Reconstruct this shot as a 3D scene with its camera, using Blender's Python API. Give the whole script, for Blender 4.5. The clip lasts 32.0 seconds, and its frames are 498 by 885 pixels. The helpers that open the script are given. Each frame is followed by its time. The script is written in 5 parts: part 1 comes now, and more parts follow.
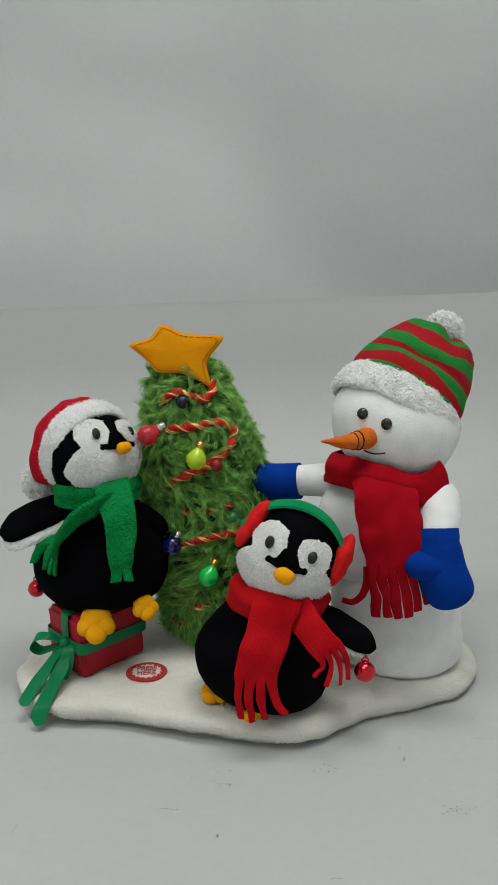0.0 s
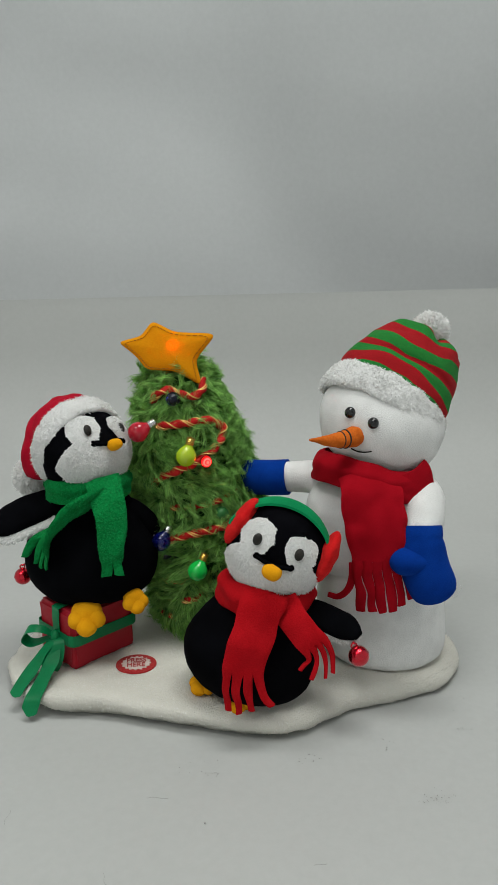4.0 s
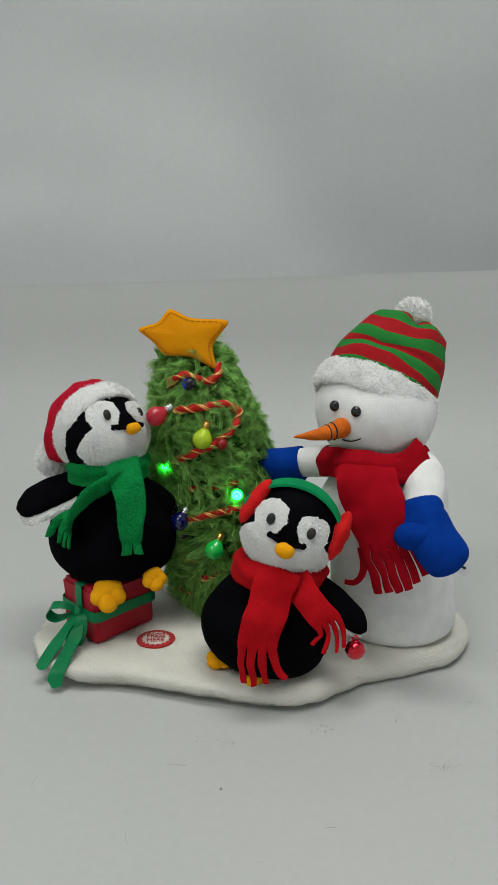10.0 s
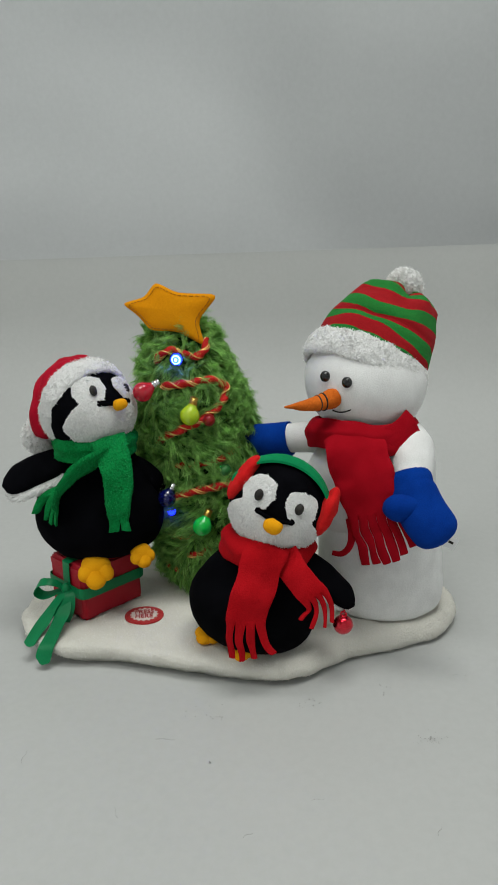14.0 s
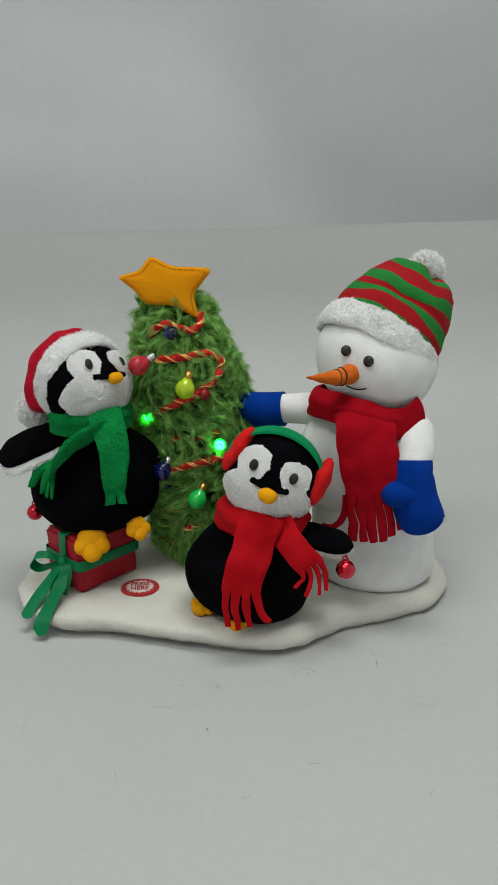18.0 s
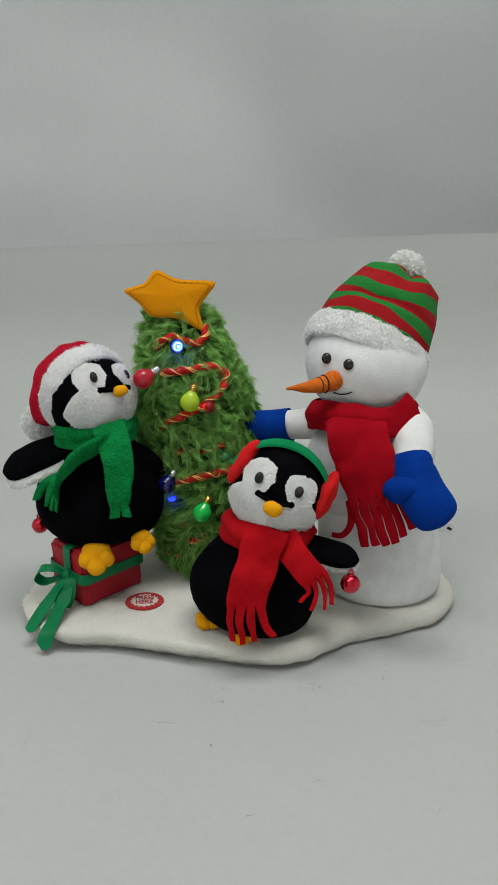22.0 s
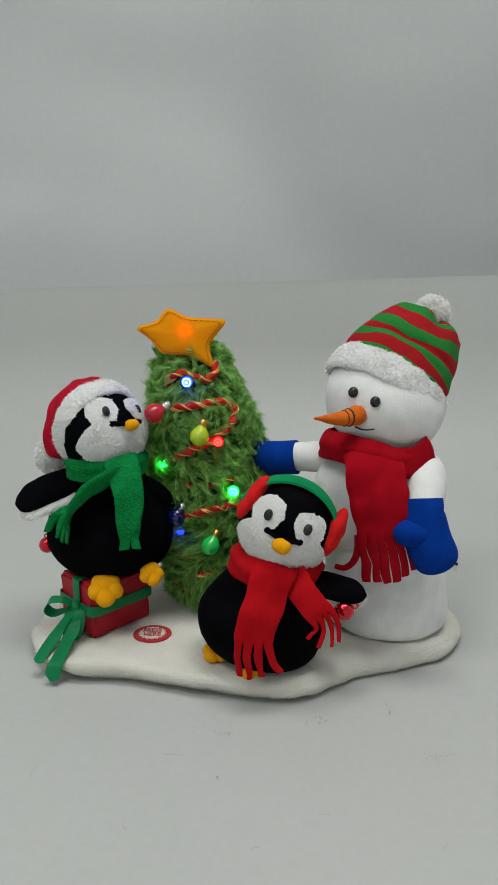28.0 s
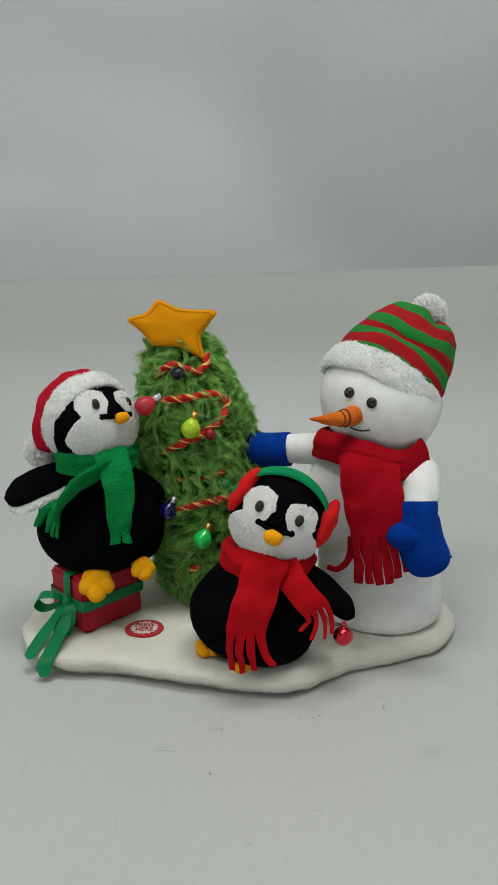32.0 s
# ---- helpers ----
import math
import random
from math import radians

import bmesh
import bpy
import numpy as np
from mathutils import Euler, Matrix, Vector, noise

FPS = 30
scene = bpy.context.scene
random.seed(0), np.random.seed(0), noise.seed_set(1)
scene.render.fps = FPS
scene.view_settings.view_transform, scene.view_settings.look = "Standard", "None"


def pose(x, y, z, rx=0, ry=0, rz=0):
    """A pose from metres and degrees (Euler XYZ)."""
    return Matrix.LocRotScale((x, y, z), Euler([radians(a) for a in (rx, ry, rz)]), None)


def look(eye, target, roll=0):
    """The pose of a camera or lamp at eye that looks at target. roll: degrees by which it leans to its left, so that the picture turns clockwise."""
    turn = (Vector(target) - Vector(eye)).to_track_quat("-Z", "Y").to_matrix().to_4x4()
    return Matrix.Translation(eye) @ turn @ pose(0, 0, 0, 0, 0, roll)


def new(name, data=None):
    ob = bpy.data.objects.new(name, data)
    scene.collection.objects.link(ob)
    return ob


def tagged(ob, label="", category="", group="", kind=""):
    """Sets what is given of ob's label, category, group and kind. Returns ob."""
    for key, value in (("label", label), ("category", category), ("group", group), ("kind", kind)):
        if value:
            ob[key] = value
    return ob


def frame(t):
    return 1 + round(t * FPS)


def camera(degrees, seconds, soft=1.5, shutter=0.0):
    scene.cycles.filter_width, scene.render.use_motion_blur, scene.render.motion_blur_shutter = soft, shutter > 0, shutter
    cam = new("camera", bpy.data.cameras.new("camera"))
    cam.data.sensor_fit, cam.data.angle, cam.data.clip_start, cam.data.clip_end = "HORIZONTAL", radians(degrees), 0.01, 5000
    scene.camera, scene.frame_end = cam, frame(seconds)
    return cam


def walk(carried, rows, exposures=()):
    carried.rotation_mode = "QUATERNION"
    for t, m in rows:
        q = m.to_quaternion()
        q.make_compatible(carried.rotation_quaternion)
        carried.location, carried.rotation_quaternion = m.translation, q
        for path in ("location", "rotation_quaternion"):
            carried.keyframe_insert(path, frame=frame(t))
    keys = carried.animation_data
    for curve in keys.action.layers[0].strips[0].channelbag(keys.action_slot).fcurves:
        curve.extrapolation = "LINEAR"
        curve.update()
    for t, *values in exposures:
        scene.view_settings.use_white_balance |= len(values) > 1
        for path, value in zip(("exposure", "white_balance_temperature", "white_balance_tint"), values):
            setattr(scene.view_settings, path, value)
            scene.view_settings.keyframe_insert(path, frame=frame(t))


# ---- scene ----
cam = camera(37.0, 32.0, soft=1.5, shutter=0.4)
PATH = [
    (0, (0.0358, -0.5203, 0.3192), (-0.0908, 1.4280, -0.1145), -0.23),
    (0.5, (0.0359, -0.5198, 0.3194), (-0.0764, 1.4305, -0.1090), 0.09),
    (1, (0.0331, -0.5210, 0.3194), (-0.0761, 1.4313, -0.1012), 0.11),
    (1.5, (0.0355, -0.5190, 0.3226), (-0.0147, 1.4357, -0.0978), -0.08),
    (2, (0.0310, -0.5103, 0.3225), (-0.0781, 1.4395, -0.1091), 0.12),
    (2.5, (0.0311, -0.5154, 0.3194), (-0.0771, 1.4310, -0.1277), 0.18),
    (3, (0.0387, -0.5276, 0.3266), (-0.0370, 1.4175, -0.1328), 0.51),
    (3.5, (0.0356, -0.5286, 0.3281), (-0.0501, 1.4145, -0.1377), 0.37),
    (5.5, (0.0414, -0.5280, 0.3251), (-0.0718, 1.4184, -0.1208), 0.58),
    (6, (0.0422, -0.5256, 0.3324), (-0.0703, 1.4141, -0.1421), 0.63),
    (6.5, (0.0392, -0.5264, 0.3287), (-0.0580, 1.4156, -0.1396), 0.53),
    (7, (0.0366, -0.5282, 0.3266), (-0.0540, 1.4162, -0.1326), 0.71),
    (7.5, (0.0393, -0.5278, 0.3276), (-0.0632, 1.4128, -0.1454), 0.45),
    (8, (0.0413, -0.5301, 0.3281), (-0.0722, 1.4096, -0.1458), 0.10),
    (8.5, (0.0415, -0.5318, 0.3331), (-0.0635, 1.4046, -0.1559), -0.06),
    (9, (0.0423, -0.5332, 0.3319), (-0.0873, 1.3990, -0.1681), -0.16),
    (9.5, (0.0413, -0.5422, 0.3324), (-0.1090, 1.3853, -0.1794), 0.02),
    (10, (0.0427, -0.5443, 0.3336), (-0.1105, 1.3827, -0.1793), -0.29),
    (10.5, (0.0435, -0.5449, 0.3302), (-0.1160, 1.3833, -0.1763), -0.24),
    (11, (0.0430, -0.5437, 0.3324), (-0.0967, 1.3835, -0.1836), -0.43),
    (11.5, (0.0399, -0.5442, 0.3326), (-0.0724, 1.3845, -0.1843), -0.27),
    (12, (0.0420, -0.5440, 0.3299), (-0.0818, 1.3860, -0.1797), -0.39),
    (12.5, (0.0436, -0.5434, 0.3292), (-0.0757, 1.3859, -0.1841), -0.27),
    (13, (0.0415, -0.5415, 0.3332), (-0.0702, 1.3825, -0.2012), -0.20),
    (13.5, (0.0413, -0.5432, 0.3304), (-0.0798, 1.3796, -0.2064), -0.17),
    (14, (0.0424, -0.5414, 0.3322), (-0.0768, 1.3709, -0.2412), -0.20),
    (14.5, (0.0427, -0.5392, 0.3239), (-0.0908, 1.3484, -0.3235), -0.07),
    (16.5, (0.0391, -0.5445, 0.3307), (-0.0543, 1.3396, -0.3335), -0.03),
    (17, (0.0390, -0.5443, 0.3281), (-0.0475, 1.3447, -0.3232), 0.03),
    (17.5, (0.0382, -0.5445, 0.3316), (-0.0514, 1.3450, -0.3180), -0.01),
    (18, (0.0369, -0.5468, 0.3297), (-0.0486, 1.3500, -0.2986), 0.12),
    (18.5, (0.0369, -0.5480, 0.3277), (-0.0473, 1.3514, -0.2929), 0.19),
    (19, (0.0394, -0.5483, 0.3313), (-0.0454, 1.3504, -0.2915), -0.06),
    (19.5, (0.0395, -0.5512, 0.3284), (-0.0525, 1.3535, -0.2746), 0.11),
    (20, (0.0427, -0.5512, 0.3286), (-0.0654, 1.3560, -0.2636), -0.42),
    (20.5, (0.0407, -0.5495, 0.3302), (-0.0612, 1.3569, -0.2658), -0.29),
    (21, (0.0411, -0.5471, 0.3319), (-0.0679, 1.3562, -0.2727), -0.31),
    (21.5, (0.0390, -0.5468, 0.3288), (-0.0663, 1.3602, -0.2649), -0.26),
    (22, (0.0391, -0.5444, 0.3298), (-0.0680, 1.3611, -0.2679), -0.08),
    (22.5, (0.0353, -0.5438, 0.3307), (-0.0600, 1.3654, -0.2575), 0.05),
    (23, (0.0392, -0.5439, 0.3278), (-0.0695, 1.3683, -0.2481), -0.02),
    (23.5, (0.0403, -0.5456, 0.3283), (-0.0789, 1.3660, -0.2473), -0.56),
    (24, (0.0339, -0.5431, 0.3263), (-0.0679, 1.3743, -0.2333), -0.25),
    (24.5, (0.0359, -0.5422, 0.3264), (-0.0772, 1.3726, -0.2402), -0.21),
    (25, (0.0363, -0.5403, 0.3251), (-0.0839, 1.3777, -0.2288), -0.48),
    (25.5, (0.0384, -0.5386, 0.3269), (-0.0972, 1.3784, -0.2269), 0.02),
    (27.5, (0.0427, -0.5547, 0.3315), (-0.0993, 1.3758, -0.1714), -0.37),
    (28, (0.0401, -0.5565, 0.3276), (-0.0919, 1.3775, -0.1644), 0.10),
    (28.5, (0.0439, -0.5531, 0.3292), (-0.0958, 1.3781, -0.1719), -0.46),
    (29, (0.0407, -0.5551, 0.3291), (-0.0797, 1.3799, -0.1618), 0.02),
    (29.5, (0.0361, -0.5554, 0.3306), (-0.0715, 1.3796, -0.1637), 0.19),
    (30, (0.0429, -0.5516, 0.3323), (-0.0885, 1.3793, -0.1718), 0.02),
    (30.5, (0.0388, -0.5525, 0.3291), (-0.0783, 1.3804, -0.1712), 0.07),
    (31, (0.0391, -0.5526, 0.3278), (-0.0759, 1.3814, -0.1684), 0.13),
    (31.5, (0.0435, -0.5537, 0.3252), (-0.0783, 1.3805, -0.1689), -0.13),
    (32, (0.0411, -0.5497, 0.3265), (-0.0740, 1.3799, -0.1868), -0.02),
]
walk(cam, [(t, look(eye, target, roll)) for t, eye, target, roll in PATH])

# ---- light ----
world = bpy.data.worlds.new("room_light")
scene.world = world
world.use_nodes = True
world.node_tree.nodes["Background"].inputs[0].default_value = (1.0, 0.99, 0.96, 1)
world.node_tree.nodes["Background"].inputs[1].default_value = 0.2


def area_lamp(name, eye, target, sx, sy, watts, color):
    data = bpy.data.lights.new(name, "AREA")
    data.shape, data.size, data.size_y, data.energy, data.color = "RECTANGLE", sx, sy, watts, color
    ob = new(name, data)
    ob.matrix_world = look(eye, target)
    return ob


area_lamp("ceiling_panel_light", (0.25, -0.15, 2.38), (0.25, -0.15, 0), 1.2, 0.6, 24.5, (0.98, 1.0, 0.965))
# added fill lamp, out of view behind the camera, to brighten the fronts
area_lamp("frontal_fill_light", (-0.75, -1.2, 2.38), (-0.75, -1.2, 0), 1.2, 0.6, 20.5, (0.98, 1.0, 0.965))
scene.view_settings.exposure = 0.0

# ---- materials ----


def mat_base(name, rough=0.8, metal=0.0, spec=0.3, sheen=0.0, sheen_tint=(1, 1, 1), trans=0.0, coat=0.0, ior=1.45):
    m = bpy.data.materials.new(name)
    m.use_nodes = True
    b = m.node_tree.nodes["Principled BSDF"]
    b.inputs["Roughness"].default_value = rough
    b.inputs["Metallic"].default_value = metal
    b.inputs["Specular IOR Level"].default_value = spec
    b.inputs["Sheen Weight"].default_value = sheen
    b.inputs["Sheen Roughness"].default_value = 0.4
    b.inputs["Sheen Tint"].default_value = (*sheen_tint, 1)
    b.inputs["Transmission Weight"].default_value = trans
    b.inputs["Coat Weight"].default_value = coat
    b.inputs["IOR"].default_value = ior
    return m, m.node_tree, b


def cloth(name, dark, light, fine=900.0, broad=60.0, bump=0.4, dist=0.0012, rough=0.9, sheen=0.3, sheen_tint=(1, 1, 1), spec=0.2, stretch=(1, 1, 1), **more):
    """A fabric: fine nap and broad wear mixed in colour, with relief from the nap."""
    m, tree, b = mat_base(name, rough, 0.0, spec, sheen, sheen_tint, **more)
    n, l = tree.nodes, tree.links
    co = n.new("ShaderNodeTexCoord")
    mp = n.new("ShaderNodeMapping")
    mp.inputs["Scale"].default_value = stretch
    l.new(co.outputs["Object"], mp.inputs["Vector"])
    n1 = n.new("ShaderNodeTexNoise")
    n1.inputs["Scale"].default_value, n1.inputs["Detail"].default_value, n1.inputs["Roughness"].default_value = fine, 3, 0.65
    n2 = n.new("ShaderNodeTexNoise")
    n2.inputs["Scale"].default_value, n2.inputs["Detail"].default_value = broad, 3
    l.new(mp.outputs[0], n1.inputs["Vector"])
    l.new(mp.outputs[0], n2.inputs["Vector"])
    add = n.new("ShaderNodeMath")
    add.operation = "ADD"
    l.new(n1.outputs["Fac"], add.inputs[0])
    l.new(n2.outputs["Fac"], add.inputs[1])
    ramp = n.new("ShaderNodeMapRange")
    ramp.inputs["From Min"].default_value, ramp.inputs["From Max"].default_value = 0.7, 1.3
    l.new(add.outputs[0], ramp.inputs["Value"])
    mix = n.new("ShaderNodeMix")
    mix.data_type = "RGBA"
    mix.inputs["A"].default_value, mix.inputs["B"].default_value = (*dark, 1), (*light, 1)
    l.new(ramp.outputs[0], mix.inputs["Factor"])
    l.new(mix.outputs["Result"], b.inputs["Base Color"])
    bp = n.new("ShaderNodeBump")
    bp.inputs["Strength"].default_value, bp.inputs["Distance"].default_value = bump, dist
    l.new(n1.outputs["Fac"], bp.inputs["Height"])
    l.new(bp.outputs[0], b.inputs["Normal"])
    return m


def hair(name, dark, light, rough=0.7, sheen=0.2, transl=0.35, patch=0.0):
    """Pile strands, each with its own shade, letting some light through; patch shades whole locks."""
    m, tree, b = mat_base(name, rough, 0.0, 0.25, sheen)
    n, l = tree.nodes, tree.links
    geo = n.new("ShaderNodeNewGeometry")
    mix = n.new("ShaderNodeMix")
    mix.data_type = "RGBA"
    mix.inputs["A"].default_value, mix.inputs["B"].default_value = (*dark, 1), (*light, 1)
    shade = geo.outputs["Random Per Island"]
    if patch:
        co = n.new("ShaderNodeTexCoord")
        tx = n.new("ShaderNodeTexNoise")
        tx.inputs["Scale"].default_value, tx.inputs["Detail"].default_value = patch, 2
        l.new(co.outputs["Object"], tx.inputs["Vector"])
        wide = n.new("ShaderNodeMapRange")
        wide.inputs["From Min"].default_value, wide.inputs["From Max"].default_value = 0.32, 0.68
        l.new(tx.outputs["Fac"], wide.inputs["Value"])
        both = n.new("ShaderNodeMix")
        both.inputs["Factor"].default_value = 0.55
        l.new(shade, both.inputs["A"])
        l.new(wide.outputs[0], both.inputs["B"])
        shade = both.outputs["Result"]
    l.new(shade, mix.inputs["Factor"])
    l.new(mix.outputs["Result"], b.inputs["Base Color"])
    t = n.new("ShaderNodeBsdfTranslucent")
    l.new(mix.outputs["Result"], t.inputs["Color"])
    ms = n.new("ShaderNodeMixShader")
    ms.inputs[0].default_value = transl
    l.new(b.outputs[0], ms.inputs[1])
    l.new(t.outputs[0], ms.inputs[2])
    l.new(ms.outputs[0], n["Material Output"].inputs["Surface"])
    return m


def glow(name, color, strength):
    m = bpy.data.materials.new(name)
    m.use_nodes = True
    n, l = m.node_tree.nodes, m.node_tree.links
    e = n.new("ShaderNodeEmission")
    e.inputs[0].default_value, e.inputs[1].default_value = (*color, 1), strength
    l.new(e.outputs[0], n["Material Output"].inputs["Surface"])
    return m


def plain(name, color, rough=0.5, **more):
    m, tree, b = mat_base(name, rough, **more)
    b.inputs["Base Color"].default_value = (*color, 1)
    return m


WHITE_PLUSH = cloth("white_plush", (0.77, 0.77, 0.76), (0.90, 0.90, 0.89), 1100, 80, 0.7, 0.0012, 0.95, 0.1)
WHITE_HAIR = hair("white_pile", (0.92, 0.92, 0.905), (0.985, 0.985, 0.975), transl=0.3)
FLEECE = cloth("cream_fleece", (0.85, 0.825, 0.745), (0.96, 0.935, 0.85), 800, 40, 1.0, 0.0026, 0.95, 0.1)
FLEECE_HAIR = hair("cream_pile", (0.90, 0.88, 0.82), (0.985, 0.965, 0.91), transl=0.3)
FLUFF = cloth("white_fluff", (0.84, 0.84, 0.83), (0.95, 0.95, 0.94), 900, 120, 1.0, 0.0018, 0.95, 0.1)
BLACK_VELVET = cloth("black_velvet", (0.0012, 0.0012, 0.0018), (0.0035, 0.0036, 0.005), 1600, 70, 0.3, 0.0006, 0.95, 0.0, (0.6, 0.7, 0.9), 0.03)
RED_FELT = cloth("red_felt", (0.28, 0.0024, 0.008), (0.40, 0.005, 0.014), 1400, 60, 0.4, 0.0008, 0.95, 0.02, (1, 0.3, 0.3), 0.06)
FLEECE_RED = cloth("red_scarf_fleece", (0.38, 0.004, 0.008), (0.53, 0.008, 0.014), 900, 60, 0.6, 0.0012, 0.95, 0.03, (1, 0.3, 0.3), 0.06)
HAT_RED = cloth("red_hat_cloth", (0.32, 0.004, 0.016), (0.46, 0.008, 0.028), 1400, 60, 0.4, 0.0008, 0.95, 0.03, (1, 0.3, 0.3), 0.08)
EAR_RED = cloth("red_earmuff_fleece", (0.56, 0.008, 0.010), (0.74, 0.022, 0.022), 900, 80, 0.7, 0.0015, 0.95, 0.05, (1, 0.4, 0.3), 0.08)
GREEN_FLEECE = cloth("green_fleece", (0.002, 0.15, 0.032), (0.007, 0.31, 0.075), 520, 70, 0.9, 0.0025, 0.95, 0.03, (0.4, 1, 0.5), 0.06)
GREEN_FELT = cloth("green_felt", (0.003, 0.19, 0.065), (0.006, 0.27, 0.095), 1400, 60, 0.4, 0.0008, 0.95, 0.03, (0.4, 1, 0.5), 0.06)
BLUE_FELT = cloth("blue_felt", (0.001, 0.026, 0.21), (0.003, 0.045, 0.31), 1400, 60, 0.4, 0.0008, 0.95, 0.03, (0.3, 0.5, 1), 0.06)
YELLOW_FELT = cloth("yellow_felt", (0.76, 0.30, 0.004), (0.90, 0.42, 0.010), 1200, 70, 0.4, 0.0008, 0.95, 0.05, (1, 0.8, 0.4), 0.1)
ORANGE_FELT = cloth("orange_felt", (0.50, 0.095, 0.010), (0.72, 0.17, 0.020), 500, 60, 0.5, 0.0012, 0.9, 0.05, (1, 0.6, 0.3), 0.1)
TREE_CLOTH = cloth("green_tree_cloth", (0.010, 0.05, 0.008), (0.035, 0.12, 0.018), 500, 50, 0.8, 0.002, 0.95, 0.0)
TREE_HAIR = hair("green_tree_pile", (0.026, 0.155, 0.018), (0.55, 0.94, 0.27), 0.6, 0.05, 0.42, 160.0)
GREEN_HAIR = hair("green_fleece_nap", (0.003, 0.19, 0.045), (0.012, 0.38, 0.10), 0.8, 0.05, 0.2, 300.0)
GIFT_PAPER = cloth("red_wrapping_cloth", (0.30, 0.005, 0.014), (0.42, 0.010, 0.024), 1800, 40, 0.25, 0.0006, 0.5, 0.02, (1, 0.4, 0.4), 0.3)
SATIN = cloth("green_satin", (0.002, 0.13, 0.043), (0.004, 0.22, 0.076), 1500, 40, 0.2, 0.0004, 0.36, 0.0, (0.4, 1, 0.6), 0.22)
EMBROIDERY = cloth("dark_thread", (0.006, 0.006, 0.006), (0.03, 0.025, 0.02), 2000, 200, 0.5, 0.0005, 0.5, 0.0, (1, 1, 1), 0.4)
EYE_BLACK = plain("black_plastic", (0.006, 0.006, 0.007), 0.12, spec=0.5, coat=0.4)
CHROME = plain("silver_plastic", (0.75, 0.75, 0.76), 0.22, metal=1.0)
GOLD = plain("gold_plastic", (0.72, 0.50, 0.14), 0.3, metal=1.0)
GOLD_THREAD = plain("gold_thread", (0.80, 0.55, 0.18), 0.38, metal=0.8)
ROPE_RED = cloth("red_cord", (0.42, 0.008, 0.008), (0.64, 0.022, 0.016), 1500, 100, 0.5, 0.0006, 0.6, 0.1, (1, 0.5, 0.5))
BELL_RED = plain("red_metal", (0.62, 0.012, 0.03), 0.22, metal=0.9, coat=0.6)
BULB_RED = plain("red_clear_plastic", (0.78, 0.02, 0.05), 0.06, trans=0.50, coat=0.5)
BULB_YELLOW = plain("yellow_clear_plastic", (0.70, 0.94, 0.03), 0.05, trans=0.45, coat=0.5)
BULB_GREEN = plain("green_clear_plastic", (0.015, 0.70, 0.10), 0.06, trans=0.30, coat=0.5)
BULB_BLUE = plain("blue_clear_plastic", (0.012, 0.022, 0.34), 0.06, trans=0.80, coat=0.5)
LED_RED = plain("dull_red_lamp_plastic", (0.28, 0.010, 0.012), 0.3, spec=0.4)
LED_GREEN = plain("dull_green_lamp_plastic", (0.03, 0.16, 0.04), 0.3, spec=0.4)
LED_DARK = plain("dark_led_body", (0.006, 0.008, 0.02), 0.25, spec=0.5)
PATCH_RED = cloth("red_button_cloth", (0.34, 0.012, 0.014), (0.46, 0.03, 0.03), 900, 80, 0.5, 0.001)
PATCH_CREAM = cloth("cream_print", (0.62, 0.52, 0.48), (0.76, 0.68, 0.62), 1200, 80, 0.3, 0.0006)
TAG_WHITE = cloth("white_tag_cloth", (0.72, 0.72, 0.72), (0.82, 0.82, 0.82), 2200, 100, 0.2, 0.0003, 0.6, 0.0)
STITCH = cloth("orange_thread", (0.30, 0.09, 0.004), (0.44, 0.15, 0.008), 2000, 100, 0.4, 0.0004)
TABLE_WHITE = cloth("white_table_sheet", (0.50, 0.51, 0.50), (0.56, 0.57, 0.56), 130, 5, 0.05, 0.0006, 0.42, 0.0, (1, 1, 1), 0.4)
PAPER = cloth("white_backdrop_paper", (0.442, 0.450, 0.439), (0.472, 0.480, 0.469), 160, 3, 0.05, 0.0006, 0.5, 0.0, (1, 1, 1), 0.3)
WALL_PAINT = cloth("pale_wall_paint", (0.515, 0.53, 0.535), (0.555, 0.57, 0.575), 120, 3, 0.08, 0.0008, 0.6, 0.0, (1, 1, 1), 0.3)
ROOM_BOUNCE = cloth("white_bounce_paint", (0.76, 0.77, 0.77), (0.82, 0.83, 0.83), 120, 3, 0.08, 0.0008, 0.7, 0.0, (1, 1, 1), 0.3)
CRUMB = cloth("grey_crumb", (0.20, 0.20, 0.19), (0.42, 0.41, 0.40), 900, 80, 0.4, 0.0006)

# ---- mesh helpers ----
ORG = {}


def thing(name, origin, label, category, group=""):
    ob = new(name)
    ob.empty_display_size = 0.02
    ob.location = origin
    ORG[ob] = Vector(origin)
    return tagged(ob, label, category, group)


def part(name, bm, material, parent, label="", origin=None, smooth=True, kind=""):
    """Links a bmesh, shaped in the room's coordinates, as one mesh under parent."""
    o = Vector(origin) if origin is not None else ORG[parent]
    me = bpy.data.meshes.new(name)
    bmesh.ops.translate(bm, verts=bm.verts, vec=-o)
    if smooth:
        for f in bm.faces:
            f.smooth = True
        for e in bm.edges:
            e.smooth = e.calc_face_angle(0.0) < 1.1
    bm.to_mesh(me)
    bm.free()
    for m in material if isinstance(material, (list, tuple)) else [material]:
        me.materials.append(m)
    ob = new(name, me)
    ob.parent = parent
    ob.location = o - ORG[parent]
    ORG[ob] = o
    return tagged(ob, label, kind=kind)


